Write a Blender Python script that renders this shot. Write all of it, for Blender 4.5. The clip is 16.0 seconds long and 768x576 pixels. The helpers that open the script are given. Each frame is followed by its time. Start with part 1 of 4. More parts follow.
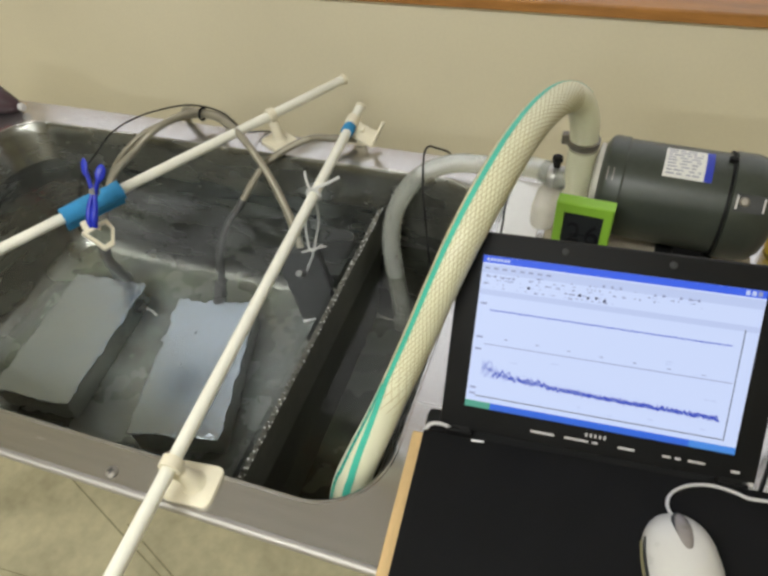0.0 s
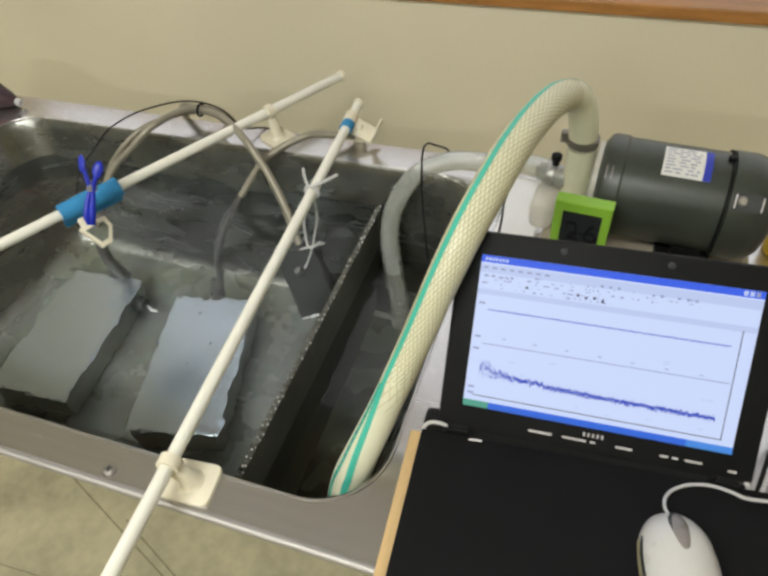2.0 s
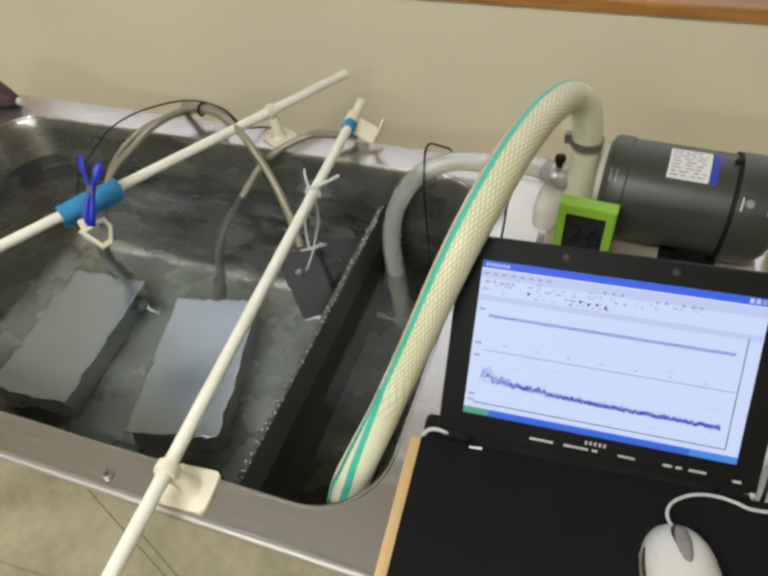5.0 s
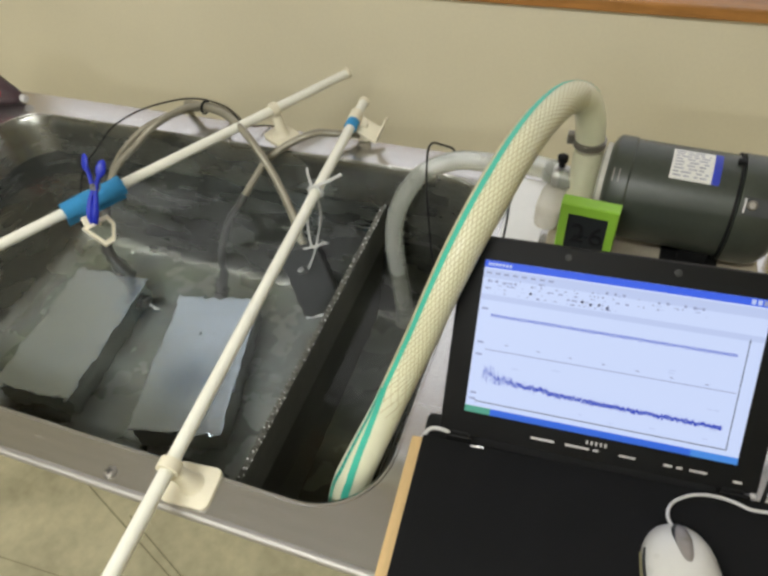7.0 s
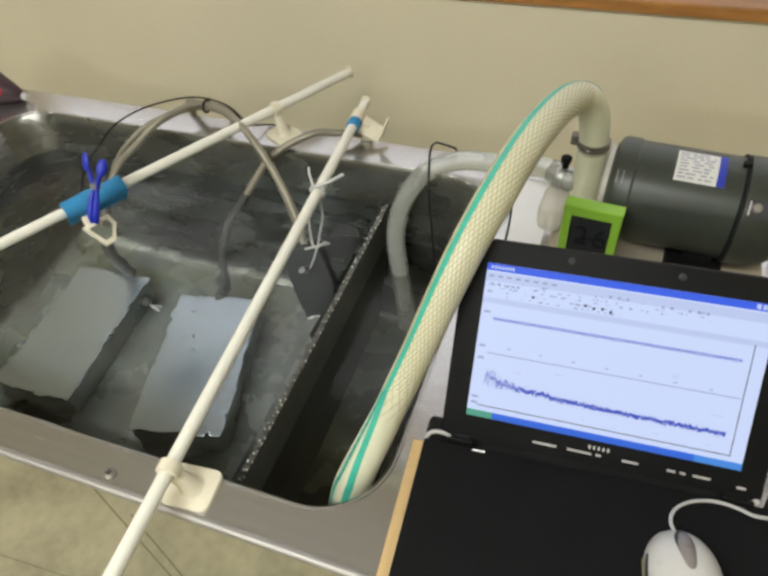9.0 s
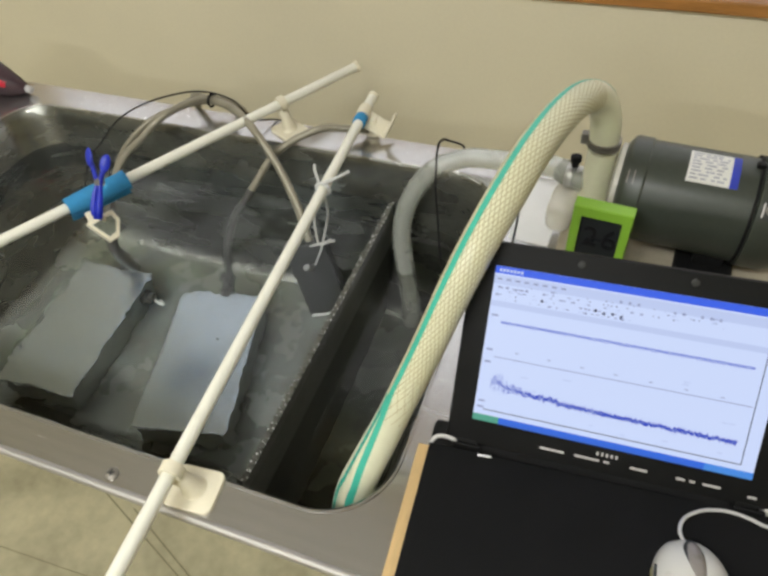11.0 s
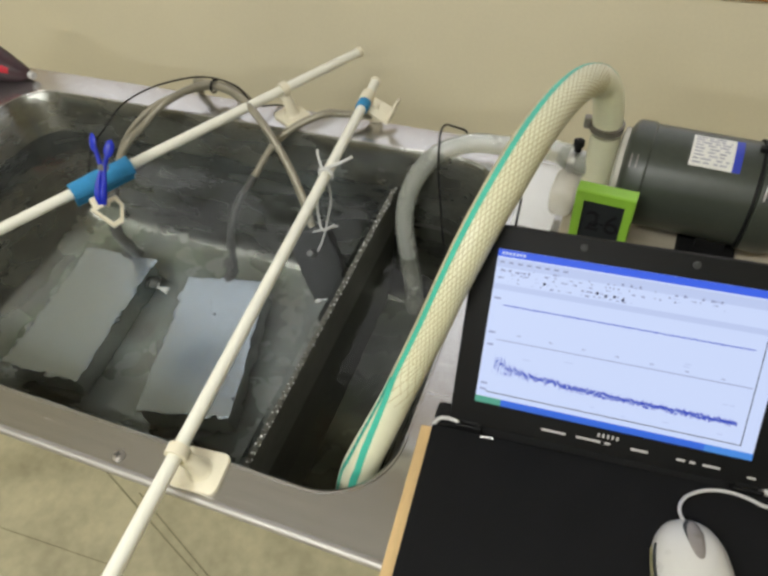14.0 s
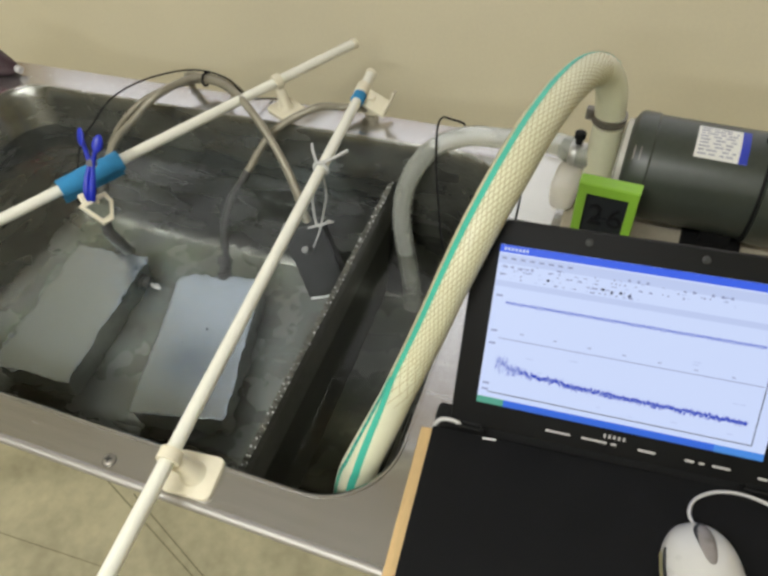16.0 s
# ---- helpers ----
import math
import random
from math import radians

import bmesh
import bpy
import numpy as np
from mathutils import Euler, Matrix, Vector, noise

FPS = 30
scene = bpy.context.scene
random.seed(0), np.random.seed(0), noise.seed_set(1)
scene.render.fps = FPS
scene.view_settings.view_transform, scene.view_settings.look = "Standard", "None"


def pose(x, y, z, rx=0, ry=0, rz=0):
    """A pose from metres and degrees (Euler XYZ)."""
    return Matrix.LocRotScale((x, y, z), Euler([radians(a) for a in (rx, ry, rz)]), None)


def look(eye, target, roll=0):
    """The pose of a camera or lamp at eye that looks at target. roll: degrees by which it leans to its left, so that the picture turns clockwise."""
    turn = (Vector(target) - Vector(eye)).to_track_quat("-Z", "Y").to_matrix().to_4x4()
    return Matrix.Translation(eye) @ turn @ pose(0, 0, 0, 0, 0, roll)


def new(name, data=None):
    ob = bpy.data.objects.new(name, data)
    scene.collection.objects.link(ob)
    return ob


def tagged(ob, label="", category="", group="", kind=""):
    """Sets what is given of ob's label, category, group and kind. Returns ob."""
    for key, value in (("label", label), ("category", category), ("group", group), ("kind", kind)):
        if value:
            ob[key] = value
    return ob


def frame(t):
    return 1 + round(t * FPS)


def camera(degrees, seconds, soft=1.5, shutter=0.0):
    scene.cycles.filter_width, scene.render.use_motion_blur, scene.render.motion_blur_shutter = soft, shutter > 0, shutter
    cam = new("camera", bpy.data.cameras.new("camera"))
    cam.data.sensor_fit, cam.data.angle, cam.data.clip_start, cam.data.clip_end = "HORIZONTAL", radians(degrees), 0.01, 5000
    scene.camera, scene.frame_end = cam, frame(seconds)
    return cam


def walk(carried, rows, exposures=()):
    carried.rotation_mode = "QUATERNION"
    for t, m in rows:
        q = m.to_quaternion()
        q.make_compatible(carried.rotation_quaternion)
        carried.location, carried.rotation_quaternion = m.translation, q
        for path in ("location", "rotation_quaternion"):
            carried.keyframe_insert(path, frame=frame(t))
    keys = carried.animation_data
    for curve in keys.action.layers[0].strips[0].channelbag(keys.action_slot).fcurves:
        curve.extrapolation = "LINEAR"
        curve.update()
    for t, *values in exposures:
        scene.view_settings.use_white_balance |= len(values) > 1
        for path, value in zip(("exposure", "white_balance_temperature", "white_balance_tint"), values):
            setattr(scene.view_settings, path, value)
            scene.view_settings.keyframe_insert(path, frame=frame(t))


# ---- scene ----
cam = camera(61.2, 16.0, soft=3.0)
PATH = [
    (0, (0.757, -0.266, 1.46), (0.213, 1.019, 0.027), -5.9),
    (0.5, (0.758, -0.264, 1.46), (0.217, 1.019, 0.025), -5.9),
    (1, (0.758, -0.264, 1.461), (0.218, 1.017, 0.023), -5.7),
    (1.5, (0.756, -0.264, 1.461), (0.217, 1.014, 0.02), -5.6),
    (2, (0.756, -0.262, 1.463), (0.22, 1.012, 0.018), -5.7),
    (2.5, (0.756, -0.26, 1.463), (0.222, 1.015, 0.016), -5.7),
    (3, (0.758, -0.254, 1.462), (0.219, 1.017, 0.015), -6.0),
    (3.5, (0.755, -0.25, 1.463), (0.216, 1.019, 0.014), -5.8),
    (4, (0.758, -0.247, 1.463), (0.213, 1.018, 0.013), -6.0),
    (6.5, (0.757, -0.247, 1.464), (0.203, 1.007, 0.007), -6.1),
    (7, (0.757, -0.248, 1.465), (0.204, 1.006, 0.008), -6.0),
    (7.5, (0.758, -0.247, 1.466), (0.204, 1.003, 0.006), -6.1),
    (8, (0.759, -0.246, 1.466), (0.202, 1.003, 0.006), -6.1),
    (8.5, (0.757, -0.244, 1.465), (0.198, 1.003, 0.005), -6.0),
    (9, (0.755, -0.241, 1.465), (0.198, 1.005, 0.003), -6.0),
    (11.5, (0.748, -0.227, 1.464), (0.183, 0.989, -0.02), -6.1),
    (12, (0.748, -0.231, 1.465), (0.189, 0.978, -0.027), -6.0),
    (12.5, (0.75, -0.233, 1.464), (0.187, 0.97, -0.031), -6.1),
    (13, (0.748, -0.235, 1.465), (0.187, 0.967, -0.033), -6.0),
    (13.5, (0.748, -0.235, 1.464), (0.186, 0.964, -0.034), -6.1),
    (14, (0.75, -0.235, 1.464), (0.186, 0.962, -0.036), -6.4),
    (14.5, (0.748, -0.232, 1.464), (0.187, 0.964, -0.039), -6.2),
    (15, (0.744, -0.227, 1.463), (0.187, 0.966, -0.042), -6.1),
    (15.5, (0.74, -0.223, 1.46), (0.186, 0.969, -0.047), -6.3),
    (16, (0.741, -0.221, 1.449), (0.193, 0.97, -0.061), -6.4),
]
walk(cam, [(t, look(eye, target, roll)) for t, eye, target, roll in PATH], exposures=[(0, 0.0), (16, 0.0)])

# ---------- light ----------
world = bpy.data.worlds.new("world")
scene.world = world
world.use_nodes = True
world.node_tree.nodes["Background"].inputs[0].default_value = (1.0, 0.95, 0.85, 1)
world.node_tree.nodes["Background"].inputs[1].default_value = 0.05


def ceiling_lamp(x, y, w, d, power):
    data = bpy.data.lights.new("tube_light", "AREA")
    data.shape, data.size, data.size_y, data.energy = "RECTANGLE", w, d, power
    data.color = (0.97, 0.985, 0.962)
    ob = new("tube_light", data)
    ob.matrix_world = pose(x, y, 2.52)
    return ob


LAMPS = [(0.2, -1.0, 1.2, 0.25, 38.0), (0.1, -3.0, 1.2, 0.25, 34.0), (-2.2, -0.9, 1.2, 0.25, 13.0)]
for lamp in LAMPS:
    ceiling_lamp(*lamp)


# ---------- materials ----------
def material(name, color, rough=0.5, metal=0.0, vary=0.12, scale=12.0, fine=90.0, bump=0.1, stretch=(1, 1, 1), spec=0.5,
             trans=0.0, ior=1.45, coat=0.0, rough_vary=0.1):
    """A surface with variation at a coarse and a fine scale, in colour, roughness and relief."""
    m = bpy.data.materials.new(name)
    m.use_nodes = True
    n, l = m.node_tree.nodes, m.node_tree.links
    b = n["Principled BSDF"]
    b.inputs["Metallic"].default_value = metal
    b.inputs["IOR"].default_value = ior
    b.inputs["Transmission Weight"].default_value = trans
    b.inputs["Coat Weight"].default_value = coat
    b.inputs["Specular IOR Level"].default_value = spec
    co = n.new("ShaderNodeTexCoord")
    mp = n.new("ShaderNodeMapping")
    mp.inputs["Scale"].default_value = stretch
    l.new(co.outputs["Object"], mp.inputs[0])
    big, small = n.new("ShaderNodeTexNoise"), n.new("ShaderNodeTexNoise")
    for t, s, detail in ((big, scale, 5.0), (small, fine, 3.0)):
        t.inputs["Scale"].default_value, t.inputs["Detail"].default_value = s, detail
        l.new(mp.outputs[0], t.inputs["Vector"])
    mix = n.new("ShaderNodeMath")
    mix.operation = "MULTIPLY_ADD"
    l.new(small.outputs[0], mix.inputs[0])
    mix.inputs[1].default_value = 0.4
    l.new(big.outputs[0], mix.inputs[2])
    ramp = n.new("ShaderNodeValToRGB")
    ramp.color_ramp.elements[0].position, ramp.color_ramp.elements[1].position = 0.45, 0.95
    lo = [c * (1 - vary) for c in color]
    hi = [min(1, c * (1 + vary)) for c in color]
    ramp.color_ramp.elements[0].color, ramp.color_ramp.elements[1].color = (*lo, 1), (*hi, 1)
    l.new(mix.outputs[0], ramp.inputs[0])
    l.new(ramp.outputs[0], b.inputs["Base Color"])
    r = n.new("ShaderNodeMapRange")
    r.inputs[3].default_value, r.inputs[4].default_value = max(0, rough - rough_vary), min(1, rough + rough_vary)
    l.new(big.outputs[0], r.inputs[0])
    l.new(r.outputs[0], b.inputs["Roughness"])
    if bump:
        bu = n.new("ShaderNodeBump")
        bu.inputs["Strength"].default_value, bu.inputs["Distance"].default_value = bump, 0.002
        l.new(mix.outputs[0], bu.inputs["Height"])
        l.new(bu.outputs[0], b.inputs["Normal"])
    return m


def glow(name, color, strength=1.0):
    m = bpy.data.materials.new(name)
    m.use_nodes = True
    n, l = m.node_tree.nodes, m.node_tree.links
    b = n["Principled BSDF"]
    b.inputs["Base Color"].default_value = (0.01, 0.01, 0.012, 1)
    b.inputs["Roughness"].default_value = 0.35
    b.inputs["Specular IOR Level"].default_value = 0.2
    b.inputs["Emission Color"].default_value = (*color, 1)
    b.inputs["Emission Strength"].default_value = strength
    return m


def clear(name, color, rough, ior, weight=1.0):
    m = material(name, color, rough, 0, 0.04, 14, 120, 0.0, trans=weight, ior=ior, rough_vary=0.02)
    return m


STEEL = material("brushed_steel", (0.64, 0.635, 0.635), 0.25, 0.95, 0.05, 4, 60, 0.012, (3, 40, 3), rough_vary=0.05)
EDGE = material("dull_steel_edge", (0.46, 0.44, 0.41), 0.58, 0.9, 0.06, 6, 60, 0.01, (3, 40, 3), rough_vary=0.04)
# basin steel: worn, and darkened in colour for the dark room it reflects
BASIN = material("worn_steel_darkened", (0.27, 0.275, 0.25), 0.27, 0.92, 0.22, 5, 40, 0.02, (2, 2, 6))


def brighten_upward(m, pale, green):
    """Paler, duller patches where steel faces up: painted brightness over a thin mineral scale."""
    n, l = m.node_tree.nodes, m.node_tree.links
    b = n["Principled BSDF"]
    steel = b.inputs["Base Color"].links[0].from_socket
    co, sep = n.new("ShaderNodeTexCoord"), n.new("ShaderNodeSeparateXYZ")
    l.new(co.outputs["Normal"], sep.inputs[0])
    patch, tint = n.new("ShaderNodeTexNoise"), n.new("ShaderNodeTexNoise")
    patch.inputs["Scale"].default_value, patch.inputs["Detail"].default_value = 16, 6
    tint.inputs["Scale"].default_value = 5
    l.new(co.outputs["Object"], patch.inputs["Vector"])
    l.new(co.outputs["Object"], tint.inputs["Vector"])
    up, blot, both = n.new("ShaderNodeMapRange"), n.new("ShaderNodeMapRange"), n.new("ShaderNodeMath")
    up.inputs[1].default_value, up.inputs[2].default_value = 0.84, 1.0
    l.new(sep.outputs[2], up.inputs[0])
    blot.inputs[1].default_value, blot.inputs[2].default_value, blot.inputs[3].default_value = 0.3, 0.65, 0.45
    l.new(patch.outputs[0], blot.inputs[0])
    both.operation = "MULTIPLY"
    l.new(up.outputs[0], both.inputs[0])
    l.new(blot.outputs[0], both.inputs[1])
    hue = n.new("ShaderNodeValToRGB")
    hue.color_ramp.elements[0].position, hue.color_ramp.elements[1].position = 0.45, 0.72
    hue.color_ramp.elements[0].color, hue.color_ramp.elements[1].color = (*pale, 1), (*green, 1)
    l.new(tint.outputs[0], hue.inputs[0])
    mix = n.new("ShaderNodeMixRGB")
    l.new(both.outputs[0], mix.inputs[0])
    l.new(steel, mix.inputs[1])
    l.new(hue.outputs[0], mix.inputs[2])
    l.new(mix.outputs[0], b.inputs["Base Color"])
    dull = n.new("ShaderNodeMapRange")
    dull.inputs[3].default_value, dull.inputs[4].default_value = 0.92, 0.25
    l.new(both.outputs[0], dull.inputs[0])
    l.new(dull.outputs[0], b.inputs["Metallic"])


# brightness painted into the basin floor's colour, with a green stain tint
brighten_upward(BASIN, (0.215, 0.235, 0.225), (0.225, 0.26, 0.155))
CHROME = material("bright_screw", (0.5, 0.5, 0.48), 0.42, 1.0, 0.05, 50, 300, 0.0)
WALL = material("painted_wall", (0.76, 0.695, 0.515), 0.75, 0, 0.05, 3, 160, 0.12)
CEIL = material("white_ceiling", (0.75, 0.73, 0.66), 0.9, 0, 0.04, 4, 60, 0.1)
FLOOR = material("vinyl_floor", (0.435, 0.395, 0.255), 0.55, 0, 0.27, 6, 40, 0.06)
GROOVE = material("floor_joint", (0.22, 0.20, 0.12), 0.8, 0, 0.2, 40, 200, 0.0)
WOOD = material("frame_wood", (0.42, 0.19, 0.05), 0.45, 0, 0.25, 9, 60, 0.1, (1, 8, 8))
PLY = material("board_wood", (0.58, 0.40, 0.19), 0.5, 0, 0.15, 12, 80, 0.1, (8, 1, 8))
GLASS = clear("window_glass", (0.97, 0.98, 0.98), 0.0, 1.1)
DAY = glow("bright_day", (1.0, 0.985, 0.985), 1.1)
IVORY = material("ivory_plastic", (0.80, 0.74, 0.57), 0.4, 0, 0.05, 20, 150, 0.03)
ROD = material("ivory_coated_tube", (0.84, 0.825, 0.715), 0.35, 0, 0.05, 20, 150, 0.03)
BLUE = material("blue_plastic", (0.012, 0.028, 0.45), 0.35, 0, 0.1, 30, 150, 0.03)
FOAM = material("blue_foam", (0.035, 0.25, 0.50), 0.8, 0, 0.15, 60, 300, 0.4)
PLATE = material("grey_metal_plate", (0.455, 0.51, 0.575), 0.23, 0.85, 0.06, 8, 80, 0.02, rough_vary=0.05)
BOXSIDE = material("wet_steel_side", (0.30, 0.32, 0.30), 0.5, 0.4, 0.3, 14, 90, 0.05)
DARK = material("dark_grey_plastic", (0.03, 0.032, 0.031), 0.45, 0, 0.2, 15, 120, 0.05)
PANEL = material("dark_weir_plate", (0.115, 0.115, 0.098), 0.42, 0.2, 0.3, 9, 60, 0.05)
CONDUIT = material("beige_conduit", (0.30, 0.275, 0.21), 0.38, 0.25, 0.12, 40, 200, 0.05)
WETCON = material("grey_conduit_sleeve", (0.085, 0.085, 0.078), 0.35, 0.2, 0.12, 40, 200, 0.05)
BLACK = material("black_plastic", (0.009, 0.009, 0.009), 0.62, 0, 0.2, 20, 400, 0.06, spec=0.2)
MAT = material("black_mat", (0.007, 0.007, 0.0075), 0.7, 0, 0.2, 20, 600, 0.1, spec=0.15)
SILVER = material("silver_plastic", (0.62, 0.61, 0.60), 0.35, 0.2, 0.04, 20, 200, 0.02)
WHITE = material("white_plastic", (0.60, 0.585, 0.545), 0.3, 0, 0.03, 20, 200, 0.02, coat=0.2)
WHEEL = material("grey_rubber", (0.24, 0.215, 0.20), 0.32, 0, 0.1, 60, 300, 0.1)
TAN = material("tan_plastic", (0.46, 0.42, 0.22), 0.3, 0, 0.1, 30, 200, 0.02)
GREEN = material("lime_plastic", (0.27, 0.52, 0.05), 0.35, 0, 0.05, 20, 200, 0.02)
TAGGLASS = material("tag_window", (0.16, 0.175, 0.14), 0.3, 0, 0.3, 60, 200, 0.0)
LCD = material("dark_lcd", (0.025, 0.028, 0.03), 0.3, 0, 0.1, 20, 200, 0.0)
LCDINK = material("lcd_digit", (0.006, 0.006, 0.008), 0.5, 0, 0.1, 20, 200, 0.0)
MOTOR = material("dark_green_enamel", (0.045, 0.052, 0.041), 0.36, 0, 0.2, 10, 150, 0.03, rough_vary=0.05)
LABEL = material("label_paper", (0.75, 0.74, 0.70), 0.5, 0, 0.04, 30, 200, 0.0)
INK = material("label_ink", (0.40, 0.40, 0.45), 0.6, 0, 0.2, 60, 200, 0.0)
DASH = material("stripe_print", (0.02, 0.17, 0.17), 0.6, 0, 0.2, 60, 200, 0.0)
INKBLUE = material("label_blue", (0.03, 0.05, 0.42), 0.5, 0, 0.1, 60, 200, 0.0)
HOSE = material("translucent_hose", (0.86, 0.85, 0.625), 0.34, 0, 0.07, 9, 60, 0.02, trans=0.18, coat=0.15)
BRAID = material("hose_braid", (0.60, 0.54, 0.32), 0.5, 0, 0.05, 40, 200, 0.0)
STRIPE = material("green_stripe", (0.06, 0.47, 0.345), 0.5, 0, 0.08, 30, 150, 0.0)
TUBE = material("milky_tube", (0.80, 0.82, 0.76), 0.22, 0, 0.06, 12, 80, 0.02, trans=0.72, ior=1.2, coat=0.2)
ACRYL = material("pump_head_plastic", (0.88, 0.85, 0.76), 0.22, 0, 0.08, 12, 80, 0.03, trans=0.45, ior=1.25)
TIE = material("white_cable_tie", (0.60, 0.60, 0.58), 0.4, 0, 0.05, 40, 200, 0.0)
CONCRETE = material("beige_mount", (0.45, 0.40, 0.30), 0.7, 0, 0.15, 25, 160, 0.2)
YELLOW = material("yellow_plastic", (0.75, 0.48, 0.03), 0.4, 0, 0.08, 20, 150, 0.03)
MAROON = material("dark_maroon_plastic", (0.055, 0.028, 0.034), 0.45, 0, 0.4, 30, 300, 0.05)
RED = material("red_plastic", (0.55, 0.01, 0.03), 0.35, 0, 0.1, 30, 200, 0.02)
FITTING = material("dull_metal", (0.26, 0.24, 0.21), 0.5, 0.8, 0.15, 60, 300, 0.05)
WATER = clear("water", (0.93, 0.975, 0.955), 0.0, 1.33)
# the water behind the weir has a darker tint
DARKWATER = clear("dark_tinted_water", (0.30, 0.30, 0.25), 0.0, 1.33)
SHEET = material("white_paper", (0.88, 0.88, 0.88), 0.6, 0, 0.03, 20, 200, 0.02)
BEAD = material("bright_white", (0.88, 0.89, 0.87), 0.15, 0.0, 0.05, 80, 300, 0.0)
SCREEN = glow("screen_page", (0.62, 0.72, 1.0), 0.95)
UI_BLUE = glow("screen_blue", (0.045, 0.13, 0.85), 0.9)
UI_TASK = glow("screen_taskbar", (0.035, 0.15, 0.75), 0.9)
UI_GREEN = glow("screen_green", (0.10, 0.42, 0.30), 0.8)
UI_GREY = glow("screen_grey", (0.36, 0.41, 0.66), 0.8)
UI_PALE = glow("screen_toolbar", (0.55, 0.645, 0.94), 0.9)
UI_TRAY = glow("screen_tray", (0.07, 0.28, 0.80), 0.9)
UI_DARK = glow("screen_dark", (0.05, 0.05, 0.12), 0.6)
UI_LEVEL = glow("screen_level", (0.15, 0.21, 0.72), 0.85)
UI_TRACE = glow("screen_trace", (0.035, 0.075, 0.60), 0.8)
TUBEGLOW = glow("fluorescent_cover", (1.0, 0.95, 0.82), 3.0)


# ---------- mesh helpers ----------
def part(name, bm, mat, parent=None, label="", smooth=False):
    me = bpy.data.meshes.new(name)
    bmesh.ops.recalc_face_normals(bm, faces=bm.faces)
    bm.to_mesh(me)
    bm.free()
    if smooth:
        me.shade_smooth()
        me.set_sharp_from_angle(angle=radians(40))
    me.materials.append(mat)
    ob = new(name, me)
    ob.parent = parent
    if label:
        tagged(ob, label)
    return ob


def thing(name, label, category, m=None, group="", kind=""):
    ob = new(name)
    ob.empty_display_size = 0.05
    if m is not None:
        ob.matrix_world = m
    return tagged(ob, label, category, group, kind)


def bm_box(x0, x1, y0, y1, z0, z1, bevel=0.0, seg=2, bm=None):
    bm = bm or bmesh.new()
    r = bmesh.ops.create_cube(bm, size=1)
    for v in r["verts"]:
        v.co = Vector(((x0 + x1) / 2 + v.co.x * (x1 - x0), (y0 + y1) / 2 + v.co.y * (y1 - y0), (z0 + z1) / 2 + v.co.z * (z1 - z0)))
    if bevel:
        es = list({e for v in r["verts"] for e in v.link_edges})
        bmesh.ops.bevel(bm, geom=es, offset=bevel, segments=seg, affect="EDGES", profile=0.5)
    return bm


def smooth_path(points, steps=8):
    """Points on a smooth curve through the given ones."""
    ps = [Vector(p) for p in points]
    ps = [2 * ps[0] - ps[1]] + ps + [2 * ps[-1] - ps[-2]]
    out = []
    for a, b, c, d in zip(ps, ps[1:], ps[2:], ps[3:]):
        for i in range(steps):
            t = i / steps
            out.append(0.5 * ((2 * b) + (c - a) * t + (2 * a - 5 * b + 4 * c - d) * t * t + (3 * b - a - 3 * c + d) * t ** 3))
    out.append(ps[-2])
    return out


def frames_along(path, up=Vector((0, 0, 1)), side=None):
    out = []
    for i, p in enumerate(path):
        t = (path[min(i + 1, len(path) - 1)] - path[max(i - 1, 0)]).normalized()
        if side is None:
            side = t.orthogonal().normalized() if abs(t.dot(up)) > 0.95 else t.cross(up).normalized()
        side = (side - t * side.dot(t)).normalized()
        out.append((p, t, side, side.cross(t)))
    return out


def bm_tube(path, radius, seg=12, caps=True, bm=None, ribs=0.0):
    bm = bm or bmesh.new()
    rings = []
    for i, (p, t, s, u) in enumerate(frames_along(path)):
        r = radius(i / (len(path) - 1)) if callable(radius) else radius
        if ribs and i % 2:
            r -= ribs
        rings.append([bm.verts.new(p + r * (s * math.cos(2 * math.pi * k / seg) + u * math.sin(2 * math.pi * k / seg))) for k in range(seg)])
    for a, b in zip(rings, rings[1:]):
        for k in range(seg):
            bm.faces.new((a[k], a[(k + 1) % seg], b[(k + 1) % seg], b[k]))
    if caps:
        bm.faces.new(rings[0][::-1])
        bm.faces.new(rings[-1])
    return bm


def rod_between(a, b, r, seg=20, bevel=0.0):
    bm = bm_tube([Vector(a), Vector(b)], r, seg)
    if bevel:
        es = [e for e in bm.edges if len(e.link_faces) == 2 and any(len(f.verts) > 4 for f in e.link_faces)]
        bmesh.ops.bevel(bm, geom=es, offset=bevel, segments=2, affect="EDGES", profile=0.5)
    return bm


def bm_lathe(profile, m, seg=32):
    """profile: (radius, height) from one end to the other, turned about m's z axis."""
    bm = bmesh.new()
    rings = [[bm.verts.new(m @ Vector((r * math.cos(2 * math.pi * k / seg), r * math.sin(2 * math.pi * k / seg), z))) for k in range(seg)] for r, z in profile]
    for a, b in zip(rings, rings[1:]):
        for k in range(seg):
            bm.faces.new((a[k], a[(k + 1) % seg], b[(k + 1) % seg], b[k]))
    bm.faces.new(rings[0][::-1])
    bm.faces.new(rings[-1])
    return bm


def rounded_loop(x0, x1, y0, y1, r, n=10):
    pts = []
    for cx, cy, a0 in ((x1 - r, y1 - r, 0), (x0 + r, y1 - r, 90), (x0 + r, y0 + r, 180), (x1 - r, y0 + r, 270)):
        for i in range(n + 1):
            a = radians(a0 + 90 * i / n)
            pts.append((cx + r * math.cos(a), cy + r * math.sin(a)))
    return pts


